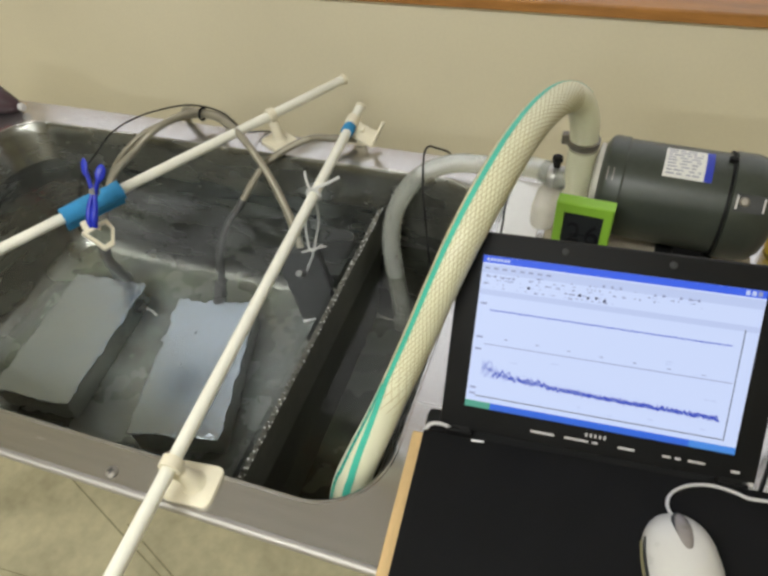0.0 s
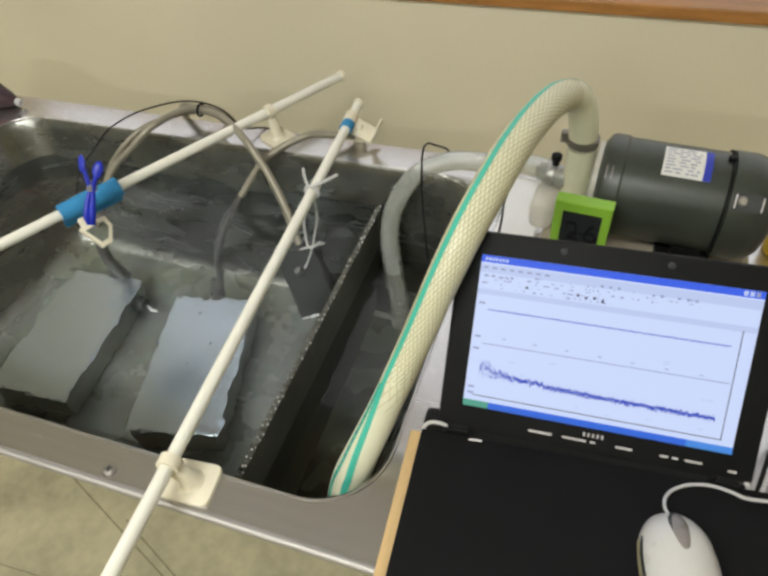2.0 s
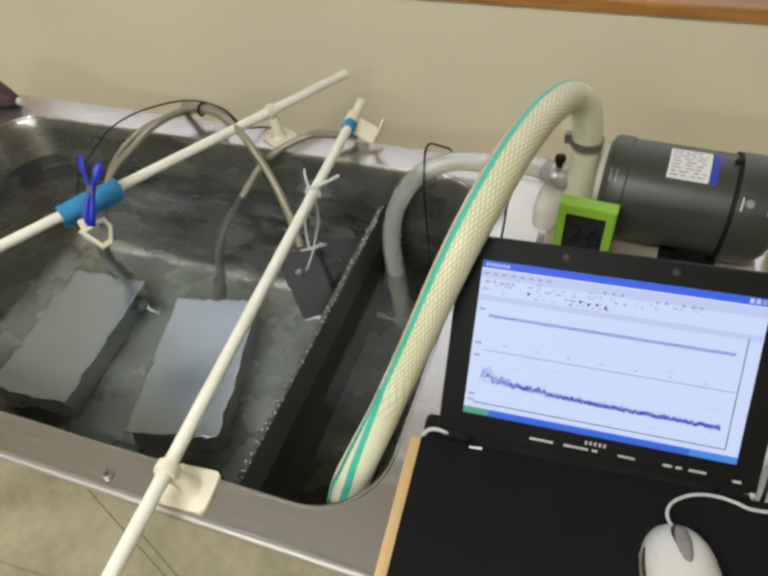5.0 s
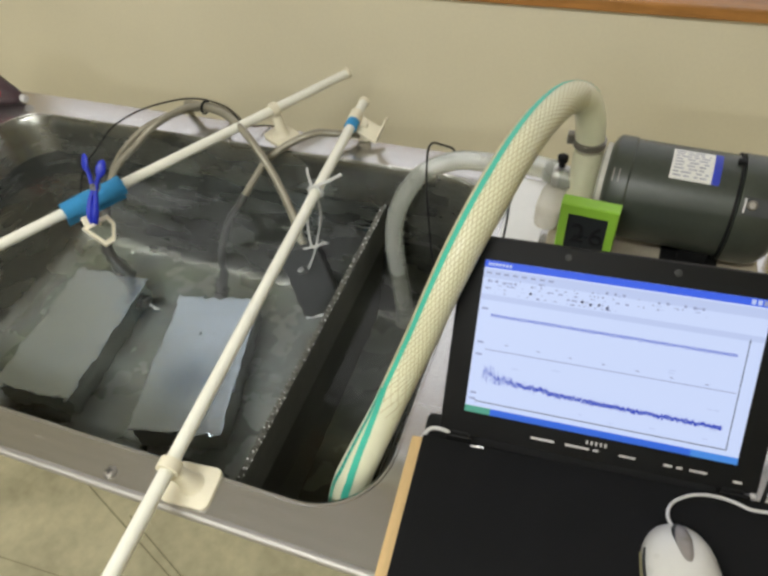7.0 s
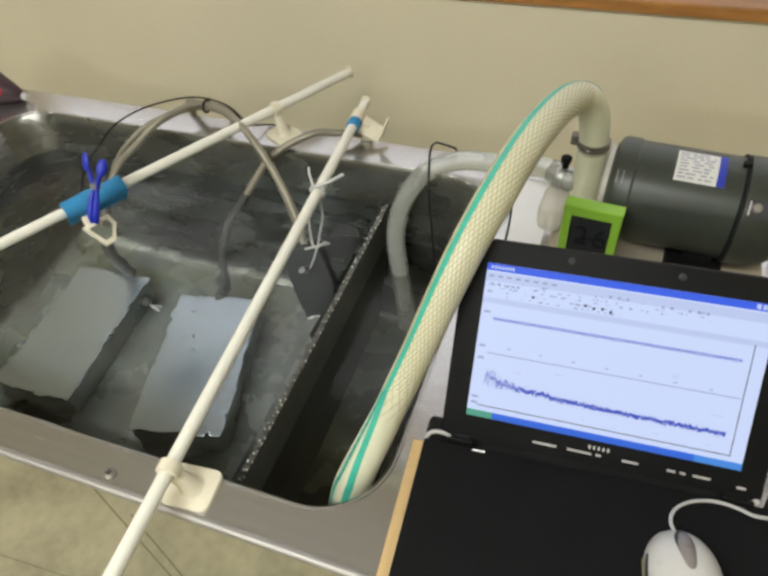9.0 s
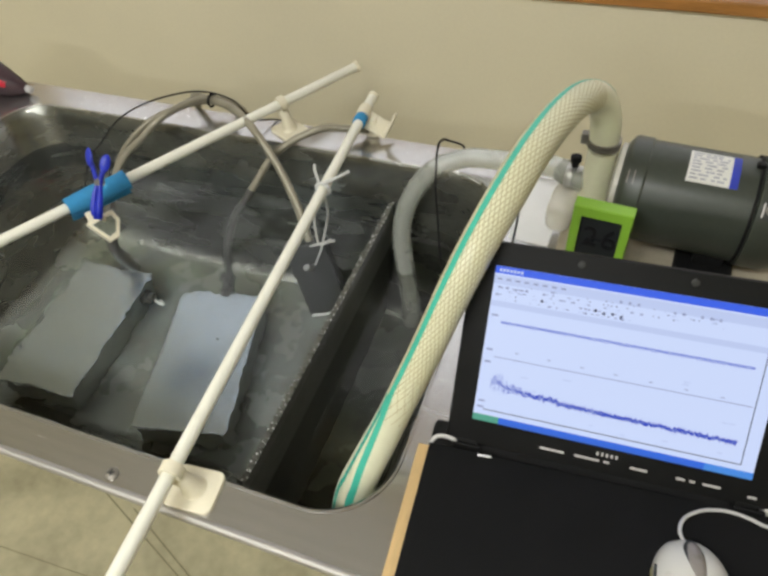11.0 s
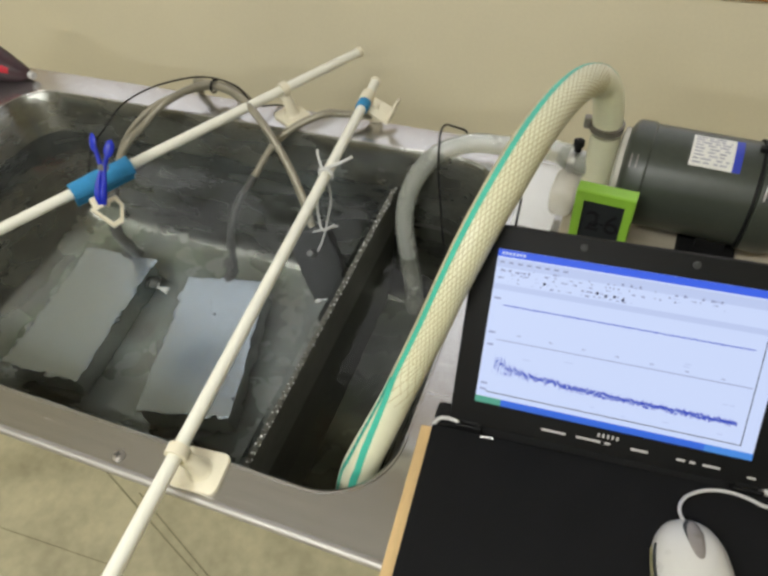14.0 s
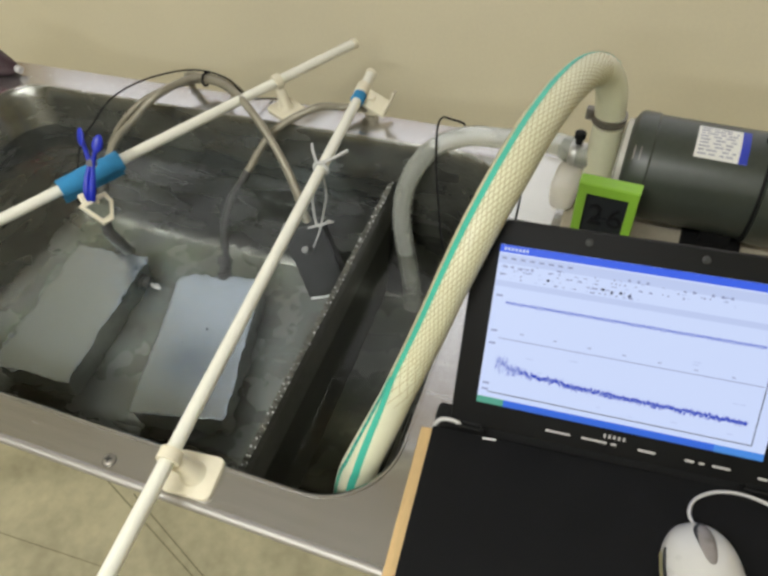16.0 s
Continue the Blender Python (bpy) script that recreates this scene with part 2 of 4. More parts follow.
def bm_slab(outline, z0, z1, bevel=0.0):
    bm = bmesh.new()
    lo = [bm.verts.new((x, y, z0)) for x, y in outline]
    hi = [bm.verts.new((x, y, z1)) for x, y in outline]
    bm.faces.new(lo[::-1])
    top = bm.faces.new(hi)
    n = len(lo)
    for i in range(n):
        bm.faces.new((lo[i], lo[(i + 1) % n], hi[(i + 1) % n], hi[i]))
    if bevel:
        bmesh.ops.bevel(bm, geom=list(top.edges), offset=bevel, segments=2, affect="EDGES", profile=0.5)
    return bm


def bm_text(string, size, m, depth=0.0006):
    cu = bpy.data.curves.new("digits", "FONT")
    cu.body, cu.size, cu.extrude, cu.align_x, cu.align_y = string, size, depth, "CENTER", "CENTER"
    ob = bpy.data.objects.new("digits_source", cu)
    me = bpy.data.meshes.new_from_object(ob)
    bm = bmesh.new()
    bm.from_mesh(me)
    bm.transform(m)
    bpy.data.objects.remove(ob)
    bpy.data.meshes.remove(me)
    return bm


# ---------- room ----------
X0, X1, Y0, Y1, TOP = -4.0, 3.5, -5.5, 0.90, 2.6
tagged(part("floor", bm_box(X0, X1, Y0, Y1, -0.1, 0), FLOOR), "olive beige vinyl floor with dark joints", "floor", kind="structure")
WX0, WX1, WZ0, WZ1 = -0.80, 1.80, 0.979, 2.32
bm = bm_box(X0, X1, Y1, Y1 + 0.12, 0, WZ0)
for b in ((X0, X1, Y1, Y1 + 0.12, WZ1, TOP), (X0, WX0, Y1, Y1 + 0.12, WZ0, WZ1), (WX1, X1, Y1, Y1 + 0.12, WZ0, WZ1)):
    bm_box(*b, bm=bm)
tagged(part("wall_north", bm, WALL), "beige painted plain wall below a window", "wall", kind="structure")
for nm, b in (("wall_south", (X0, X1, Y0 - 0.12, Y0, 0, TOP)), ("wall_west", (X0 - 0.12, X0, Y0, Y1, 0, TOP)),
              ("wall_east", (X1, X1 + 0.12, Y0, Y1, 0, TOP))):
    tagged(part(nm, bm_box(*b), WALL), "beige painted plain wall", "wall", kind="structure")
tagged(part("ceiling", bm_box(X0, X1, Y0, Y1, TOP, TOP + 0.1), CEIL), "white plain ceiling", "ceiling", kind="structure")
floor_ob = bpy.data.objects["floor"]
for a, b, half in (((-0.90, 0.422), (0.30, -0.059), 0.0017), ((-0.14, 0.142), (0.30, -0.048), 0.0017), ((-0.95, -0.065), (-0.10, -0.024), 0.0008)):
    d = (Vector(b) - Vector(a)).normalized()
    nrm = Vector((-d.y, d.x)) * half
    bm = bmesh.new()
    q = [Vector(a) - nrm, Vector(b) - nrm, Vector(b) + nrm, Vector(a) + nrm]
    lo, hi = [bm.verts.new((*p, -0.003)) for p in q], [bm.verts.new((*p, 0.0012)) for p in q]
    bm.faces.new(lo[::-1]), bm.faces.new(hi)
    for i in range(4):
        bm.faces.new((lo[i], lo[(i + 1) % 4], hi[(i + 1) % 4], hi[i]))
    part("joint", bm, GROOVE, floor_ob)
for x, y, w, d, e in LAMPS:
    lamp = thing("ceiling_light", "white fluorescent ceiling light fitting", "ceiling light", pose(x, y, TOP), "ceiling lights")
    part("housing", bm_box(-w / 2 - 0.03, w / 2 + 0.03, -d / 2 - 0.03, d / 2 + 0.03, -0.05, 0, 0.008), CEIL, lamp)
    part("diffuser", bm_box(-w / 2, w / 2, -d / 2, d / 2, -0.065, -0.05, 0.004), TUBEGLOW, lamp)

win = thing("window_1", "bright window in a brown wooden frame", "window", pose(0.475, 0.9, 0), kind="structure")
HW = (WX1 - WX0) / 2
part("bottom_rail", bm_box(-HW - 0.02, HW + 0.02, -0.012, 0.10, WZ0 - 0.0205, WZ0 + 0.001, 0.003), WOOD, win, "brown wooden frame rail")
part("top_rail", bm_box(-HW - 0.02, HW + 0.02, -0.012, 0.10, WZ1 - 0.001, WZ1 + 0.024, 0.003), WOOD, win)
for sx in (-1, 1):
    x = sx * (HW + 0.009)
    part("side_rail", bm_box(x - 0.011, x + 0.011, -0.012, 0.10, WZ0 + 0.001, WZ1 - 0.001, 0.003), WOOD, win)
pane = part("pane", bm_box(-HW, HW, 0.05, 0.054, WZ0, WZ1), GLASS, win)
pane.visible_shadow = False
tagged(part("backdrop", bm_box(-5.0, 5.5, 2.4, 2.42, -1.0, 4.5), DAY), "plain bright sky outside the window", "sky", kind="structure")

# ---------- sink ----------
SX0, SX1, SY0, SY1, RIM, WATERLINE, LOW = -0.385, 0.602, 0.0, 0.596, 0.80, 0.727, 0.662
sink = thing("sink", "deep stainless steel laboratory sink half full of water", "sink", pose(0, 0, 0))


def basin_loop(off, z, r=0.085):
    return [(x, y, z) for x, y in rounded_loop(SX0 + off, SX1 - off, SY0 + off, SY1 - off, max(0.02, r - off * 0.3))]


def sloped_loop(k, z):
    """The basin's outline where its walls have come in by the share k of their slope."""
    return [(x, y, z) for x, y in rounded_loop(SX0 + 0.185 * k, SX1 - 0.12 * k, SY0 + 0.112 * k, SY1 - 0.125 * k, 0.085 - 0.03 * k)]


bm = bmesh.new()
levels = [(0, 0.80), (0.012, 0.7985), (0.03, 0.794), (0.06, 0.78), (0.15, 0.735), (0.33, 0.64), (0.52, 0.55), (0.62, 0.51), (0.72, 0.484), (0.86, 0.466), (1.0, 0.46)]
rings = [[bm.verts.new(p) for p in sloped_loop(k, z)] for k, z in levels]
n = len(rings[0])
for a, b in zip(rings, rings[1:]):
    for k in range(n):
        bm.faces.new((a[k], a[(k + 1) % n], b[(k + 1) % n], b[k]))
bm.faces.new(rings[-1])
basin = part("basin", bm, BASIN, sink, "grey worn steel basin, darkened in its colour", smooth=True)
# the flat deck round the opening
bm = bmesh.new()
DX0, DX1, DY0, DY1 = -0.65, 0.76, -0.045, 0.655
inner = [Vector(p) for p in basin_loop(0, 0.80)]
inner_v = [bm.verts.new(p) for p in inner]
outer = []
c = Vector((0.11, 0.3))
for p in inner:
    d = Vector((p.x - c.x, p.y - c.y))
    ks = []
    if d.x > 1e-6: ks.append((DX1 - c.x) / d.x)
    if d.x < -1e-6: ks.append((DX0 - c.x) / d.x)
    if d.y > 1e-6: ks.append((DY1 - c.y) / d.y)
    if d.y < -1e-6: ks.append((DY0 - c.y) / d.y)
    k = min(ks)
    outer.append(bm.verts.new((c.x + d.x * k, c.y + d.y * k, 0.80)))
for k in range(n):
    j = (k + 1) % n
    bm.faces.new((inner_v[k], inner_v[j], outer[j], outer[k]))
# the corners that the fan leaves open
for k in range(n):
    a, b = outer[k], outer[(k + 1) % n]
    if abs(a.co.x - b.co.x) > 1e-5 and abs(a.co.y - b.co.y) > 1e-5:
        x = DX0 if a.co.x < 0 else DX1
        y = DY0 if a.co.y < 0.3 else DY1
        if (a.co.xy - Vector((x, y))).length > 1e-4 and (b.co.xy - Vector((x, y))).length > 1e-4:
            bm.faces.new((a, b, bm.verts.new((x, y, 0.80))))
part("deck", bm, STEEL, sink, "flat brushed steel deck")
part("drainboard", bm_box(DX1, 1.45, DY0, DY1, 0.798, 0.80), STEEL, sink, "flat steel drainboard")
DX1 = 1.45
part("rim_bead", bm_tube([Vector(p) + Vector((0, 0, -0.0005)) for p in basin_loop(-0.0015, 0.80)] + [Vector(basin_loop(-0.0015, 0.80)[0])], 0.0022, 6, False), STEEL, sink, smooth=True)
part("rolled_edge", bm_tube([Vector((DX0, -0.049, 0.798)), Vector((DX1, -0.049, 0.798))], 0.0055, 10), EDGE, sink, "bright rolled front edge", smooth=True)
part("front_lip", bm_box(DX0, DX1, -0.046, -0.0445, 0.788, 0.797), STEEL, sink)
part("back_lip", bm_box(DX0, DX1, 0.655, 0.657, 0.755, 0.7995), STEEL, sink)
part("side_lip", bm_box(DX0 - 0.002, DX0, -0.044, 0.655, 0.755, 0.7995), STEEL, sink)
part("side_lip", bm_box(DX1, DX1 + 0.002, -0.044, 0.655, 0.755, 0.7995), STEEL, sink)
for x in (-0.62, 1.41):
    for y in (0.02, 0.62):
        part("leg", bm_box(x - 0.02, x + 0.02, y - 0.02, y + 0.02, 0, 0.797, 0.004), STEEL, sink)
part("screw", bm_lathe([(0.0078, 0), (0.0078, 0.0012), (0.006, 0.0030), (0.003, 0.0036)], pose(0.2965, -0.0335, 0.8003), 20), FITTING, sink, "round screw head", smooth=True)
for a in (20, 110):
    bm = bm_box(-0.0042, 0.0042, -0.0008, 0.0008, 0.0024, 0.0041)
    bm.transform(pose(0.2965, -0.0335, 0.8003, 0, 0, a))
    part("screw_slot", bm, DARK, sink)

# the weir plate across the basin, with a row of teeth along its top
weir = thing("weir_plate", "dark upright plate with a toothed top edge across the basin", "partition", pose(0.411, 0, 0))
bm = bm_box(-0.004, 0.004, 0.02, 0.574, 0.462, 0.728)
for v in bm.verts:
    if v.co.z < 0.6:
        v.co.y = 0.085 if v.co.y < 0.3 else 0.495
part("plate", bm, PANEL, weir)
N = 46
for i in range(N):
    y = 0.03 + 0.536 * i / (N - 1)
    bm = bmesh.new()
    w = 0.0034
    fr = [bm.verts.new((0.003, y - w, 0.7275)), bm.verts.new((0.003, y + w, 0.7275)), bm.verts.new((0.003, y, 0.7325))]
    bk = [bm.verts.new((-0.003, y - w, 0.7275)), bm.verts.new((-0.003, y + w, 0.7275)), bm.verts.new((-0.003, y, 0.7325))]
    bm.faces.new(fr), bm.faces.new(bk[::-1])
    for k in range(3):
        bm.faces.new((fr[k], bk[k], bk[(k + 1) % 3], fr[(k + 1) % 3]))
    part("tooth", bm, PANEL, weir)
# white beads stand in for light gleaming through between the teeth
for i in range(2 * N):
    if random.random() < 0.2:
        continue
    y = 0.031 + 0.536 * (i // 2) / (N - 1) + random.uniform(-0.0035, 0.0035)
    part("drop", bm_lathe([(0.0004, -0.0022), (0.0017, -0.0012), (0.0020, 0), (0.0016, 0.0014), (0.0004, 0.002)], pose(0.0042 if i % 2 else random.uniform(-0.002, 0.0005), y + 0.004 * (i % 2), 0.7312 + random.uniform(-0.003, 0.0012)) @ Matrix.Scale(random.uniform(0.4, 0.8), 4), 8), BEAD, weir, smooth=True)


# ---------- water ----------
def water_sheet(name, x0, x1, y0, y1, amp, cell, seed, label, mat):
    """A sheet of small waves; it reaches a little way behind the steel."""
    rnd = random.Random(seed)
    waves = [(rnd.uniform(0, 6.283), rnd.uniform(0.0065, 0.024), rnd.uniform(0, 6.283)) for _ in range(30)]
    nx, ny = int((x1 - x0) / cell), int((y1 - y0) / cell)
    gx, gy = np.meshgrid(np.linspace(x0, x1, nx), np.linspace(y0, y1, ny))
    z = np.zeros_like(gx)
    for a, lam, ph in waves:
        z += lam * np.sin(2 * np.pi / lam * (gx * math.cos(a) + gy * math.sin(a)) + ph)
    patch = 0.35 + 0.65 * (0.5 + 0.5 * np.sin(gx * 21 + 1.3 * seed) * np.sin(gy * 17 + seed))
    z *= amp * patch
    verts = np.stack([gx, gy, z], -1).reshape(-1, 3)
    idx = np.arange(nx * ny).reshape(ny, nx)
    faces = np.stack([idx[:-1, :-1], idx[:-1, 1:], idx[1:, 1:], idx[1:, :-1]], -1).reshape(-1, 4)
    me = bpy.data.meshes.new(name)
    me.from_pydata(verts.tolist(), [], faces.tolist())
    me.shade_smooth()
    me.materials.append(mat)
    ob = new(name, me)
    ob.visible_shadow = False
    return tagged(ob, label, "water", kind="structure")


water = water_sheet("water", SX0 + 0.012, 0.409, SY0 + 0.002, SY1 - 0.003, 0.0019, 0.0019, 3, "clear rippled water in the steel basin", WATER)
water.location = (0, 0, WATERLINE)
water_low = water_sheet("water_low", 0.4145, SX1 - 0.024, SY0 + 0.024, SY1 - 0.028, 0.0035, 0.005, 8, "dark choppy water behind the weir plate", DARKWATER)
water_low.location = (0, 0, LOW)


# ---------- submerged boxes ----------
def transducer(x, y, rz, w, d, h, label):
    ob = thing("transducer_box", label, "transducer", pose(x, y, 0.461, 0, 0, rz), "submerged boxes")
    part("body", bm_box(-w / 2 + 0.004, w / 2 - 0.004, -d / 2 + 0.004, d / 2 - 0.004, 0, h - 0.004, 0.004), BOXSIDE, ob, "dark steel box sides", smooth=True)
    part("top_plate", bm_box(-w / 2, w / 2, -d / 2, d / 2, h - 0.0045, h, 0.002), PLATE, ob, "flat light grey metal top plate")
    return ob


box_a = transducer(-0.068, 0.244, 4.5, 0.146, 0.272, 0.079, "grey flat-topped metal box lying under water beside another")
box_b = transducer(0.181, 0.251, 13.5, 0.152, 0.276, 0.079, "grey flat-topped metal box lying under water near the weir")


def gland(parent, x, y, z, tilt):
    m = pose(x, y, z, tilt, 0, 0)
    part("gland", bm_lathe([(0.014, 0), (0.014, 0.012), (0.0105, 0.014), (0.0105, 0.030), (0.013, 0.032), (0.013, 0.045), (0.008, 0.05)], m, 12), WETCON, parent, "dark cable gland", smooth=True)


gland(box_a, 0.012, 0.140, 0.066, -10)
gland(box_b, 0.0, 0.142, 0.07, -35)
part("side_gland", bm_lathe([(0.016, 0), (0.016, 0.008), (0.012, 0.010), (0.012, 0.020), (0.008, 0.022)], pose(0.069, 0.098, 0.045, 0, 90, 0), 12), WETCON, box_a, "dark side cable gland", smooth=True)
part("side_pin", bm_tube(smooth_path([(0.088, 0.098, 0.045), (0.102, 0.090, 0.047), (0.118, 0.086, 0.047)], 4), 0.0036, 10), TIE, box_a, "short pale pin", smooth=True)


def conduit(label, dry, wet, r=0.0072, wet_r=0.0078):
    ob = thing("conduit", label, "conduit", None, "flexible conduits")
    if dry:
        part("dry_length", bm_tube(smooth_path(dry, 22), r, 10, ribs=0.0009), CONDUIT, ob, "beige ribbed conduit", smooth=True)
    if wet:
        part("wet_length", bm_tube(smooth_path(wet, 10), wet_r, 12), WETCON, ob, "grey smooth sleeve", smooth=True)
    return ob


conduit("beige flexible conduit with a grey sleeve over the back rim",
        [(0.165, 0.522, 0.745), (0.204, 0.567, 0.80), (0.269, 0.606, 0.832), (0.310, 0.632, 0.824), (0.338, 0.650, 0.815), (0.350, 0.672, 0.795), (0.355, 0.690, 0.75)],
        [(0.150, 0.404, 0.535), (0.148, 0.416, 0.58), (0.14, 0.445, 0.64), (0.143, 0.49, 0.70), (0.165, 0.522, 0.745)])
conduit("beige flexible conduit arching to the hanging dark box",
        [(0.300, 0.462, 0.70), (0.274, 0.493, 0.745), (0.228, 0.529, 0.80), (0.172, 0.561, 0.848), (0.11, 0.60, 0.855), (0.044, 0.636, 0.838), (-0.03, 0.68, 0.81), (-0.08, 0.74, 0.74)], [])
conduit("beige flexible conduit bundled on the back rim",
        [(-0.105, 0.465, 0.735), (-0.082, 0.502, 0.78), (-0.047, 0.524, 0.812), (-0.012, 0.563, 0.842), (0.021, 0.627, 0.842), (0.058, 0.648, 0.832), (0.078, 0.672, 0.80), (0.082, 0.690, 0.75)],
        [(-0.047, 0.388, 0.535), (-0.048, 0.378, 0.59), (-0.056, 0.374, 0.65), (-0.075, 0.405, 0.70), (-0.105, 0.465, 0.735)], wet_r=0.0105)
conduit("beige flexible conduit lying along the bundled one",
        [(-0.115, 0.47, 0.72), (-0.095, 0.505, 0.775), (-0.062, 0.530, 0.815), (-0.026, 0.570, 0.838), (0.012, 0.637, 0.828), (0.06, 0.648, 0.826), (0.112, 0.604, 0.845), (0.170, 0.566, 0.842), (0.220, 0.535, 0.800), (0.265, 0.498, 0.746), (0.292, 0.468, 0.70)], [], 0.0055)
wire = thing("thin_cable", "thin dark cable looped from the clothespin over the rim", "cable")
part("cord", bm_tube(smooth_path([(-0.03, 0.33, 0.79), (-0.055, 0.40, 0.84), (-0.049, 0.45, 0.862), (-0.047, 0.503, 0.872), (-0.022, 0.564, 0.872), (0.03, 0.623, 0.862), (0.086, 0.641, 0.842), (0.132, 0.622, 0.822), (0.16, 0.66, 0.80), (0.19, 0.72, 0.75)], 10), 0.0015, 8), BLACK, wire, smooth=True)
tie = thing("cable_tie", "dark cable tie binding the conduits", "cable tie")
part("band", bm_tube([Vector((0.044, 0.636 + 0.012 * math.cos(a), 0.838 + 0.011 * math.sin(a))) for a in np.linspace(0, 6.283, 17)], 0.0022, 6), BLACK, tie, smooth=True)

# ---------- dark box hanging from the front-to-back tube ----------
HM = pose(0.3185, 0.4375, 0.615, -20, -13, 20)
hang = thing("hanging_sensor", "dark flat box hung in the water by white cable ties", "sensor", HM)


def placed(bm, m):
    """Brings a mesh that was drawn in the room into the space of the thing at m."""
    bm.transform(m.inverted())
    return bm


part("body", bm_box(-0.037, 0.037, -0.013, 0.013, -0.092, 0.088, 0.003), DARK, hang, "dark grey plastic housing")
part("edge_strip", bm_box(-0.034, 0.034, -0.0145, -0.0128, -0.0915, -0.087), BEAD, hang)
part("gland", bm_lathe([(0.012, 0), (0.012, 0.012), (0.009, 0.016), (0.009, 0.03)], pose(-0.002, -0.012, 0.03, 50, 0, 0) @ Matrix.Scale(0.7, 4), 12), WETCON, hang, "worn metal gland", smooth=True)
part("tie_loop", placed(bm_tube(smooth_path([(0.322, 0.43, 0.665), (0.331, 0.435, 0.70), (0.337, 0.447, 0.735), (0.351, 0.452, 0.79), (0.352, 0.4515, 0.831)], 6), 0.002, 6), HM), TIE, hang, "white cable tie", smooth=True)
part("tie_loop", placed(bm_tube(smooth_path([(0.345, 0.452, 0.833), (0.330, 0.447, 0.79), (0.327, 0.445, 0.745), (0.334, 0.44, 0.73), (0.352, 0.447, 0.742)], 6), 0.002, 6), HM), TIE, hang, smooth=True)
part("tie_loop", placed(bm_tube(smooth_path([(0.316, 0.436, 0.725), (0.334, 0.441, 0.732), (0.356, 0.452, 0.735)], 6), 0.002, 6), HM), TIE, hang, smooth=True)

# ---------- coated tubes across the sink ----------
tube_a = thing("support_tube", "ivory plastic-coated tube laid over the sink", "tube", None, "support tubes")
A0, A1 = Vector((-0.16, 0.017, 0.852)), Vector((0.272, 0.786, 0.852))
part("tube", bm_tube([A0, A1], 0.0083, 20), ROD, tube_a, smooth=True)
d = (A1 - A0).normalized()
part("end_cap", rod_between(A1 - d * 0.004, A1 + d * 0.003, 0.0105, 20, 0.0015), IVORY, tube_a, "ivory end cap", smooth=True)
tube_b = thing("support_tube", "ivory plastic-coated tube running front to back", "tube", None, "support tubes")
B0, B1 = Vector((0.400, -0.24, 0.842)), Vector((0.3325, 0.712, 0.842))
part("tube", bm_tube([B0, B1], 0.0083, 20), ROD, tube_b, smooth=True)
d = (B1 - B0).normalized()
part("end_cap", rod_between(B1 - d * 0.004, B1 + d * 0.003, 0.0102, 20, 0.0015), IVORY, tube_b, "ivory end cap", smooth=True)
part("blue_band", rod_between((0.3385, 0.628, 0.842), (0.337, 0.65, 0.842), 0.0112, 20, 0.001), FOAM, tube_b, "blue tape band", smooth=True)


def hook(x, y, rz, label, h, fx=0.0, fy=0.0):
    """A foot plate with a leaning post and a ring that clasps the tube; fx, fy: how far the foot stands aside."""
    ob = thing("tube_holder", label, "holder", pose(x, y, 0.8005, 0, 0, rz), "tube holders")
    part("foot", bm_slab([(px + fx, py + fy) for px, py in rounded_loop(-0.029, 0.029, -0.025, 0.025, 0.009, 4)], 0, 0.005, 0.0018), IVORY, ob, smooth=True)
    post = smooth_path([(fx, fy, 0.004), (fx * 0.9, fy * 0.9, 0.012), (fx * 0.55, fy * 0.55, h * 0.55), (0, 0, h - 0.011)], 5)
    part("post", bm_tube(post, lambda t: 0.0092 + 0.006 * (1 - t) ** 3, 18), IVORY, ob, smooth=True)
    bm = bmesh.new()
    rows = []
    for a in np.linspace(-2.0, 4.2, 26):
        o = Vector((math.cos(a), 0, math.sin(a)))
        p = Vector((0, 0, h)) + o * 0.0107
        rows.append([bm.verts.new(p + Vector((0, s, 0)) + k * o) for s, k in ((-0.0065, -0.0022), (0.0065, -0.0022), (0.0065, 0.0022), (-0.0065, 0.0022))])
    for a, b in zip(rows, rows[1:]):
        for k in range(4):
            bm.faces.new((a[k], a[(k + 1) % 4], b[(k + 1) % 4], b[k]))
    bm.faces.new(rows[0][::-1]), bm.faces.new(rows[-1])
    part("ring", bm, IVORY, ob, "ring clasping the tube", smooth=True)
    return ob


hook(0.3845, -0.022, 5, "ivory plastic tube holder on the front rim", 0.0415, 0.014, 0.001)
hook(0.189, 0.637, -29, "ivory plastic tube holder on the back rim", 0.0515, 0.010, 0.001)
holder = thing("bracket_holder", "ivory plastic bracket holding the tube on the back rim", "holder", pose(0.336, 0.655, 0.842, 0, 0, 4))
part("sleeve", bm_lathe([(0.0105, -0.009), (0.0118, -0.008), (0.0118, 0.018), (0.0105, 0.019)], pose(0, 0, 0, -90, 0, 0), 20), IVORY, holder, smooth=True)
bm = bm_box(0.006, 0.054, -0.018, 0.016, -0.008, -0.001, 0.0025)
bm.transform(pose(0, 0, 0, 18, 24, -8))
part("plate", bm, IVORY, holder, smooth=True)
bm = bm_box(0.05, 0.054, -0.02, -0.004, -0.006, 0.036, 0.001)
bm.transform(pose(0, 0, 0, -18, 24, -8))
part("tongue", bm, IVORY, holder)
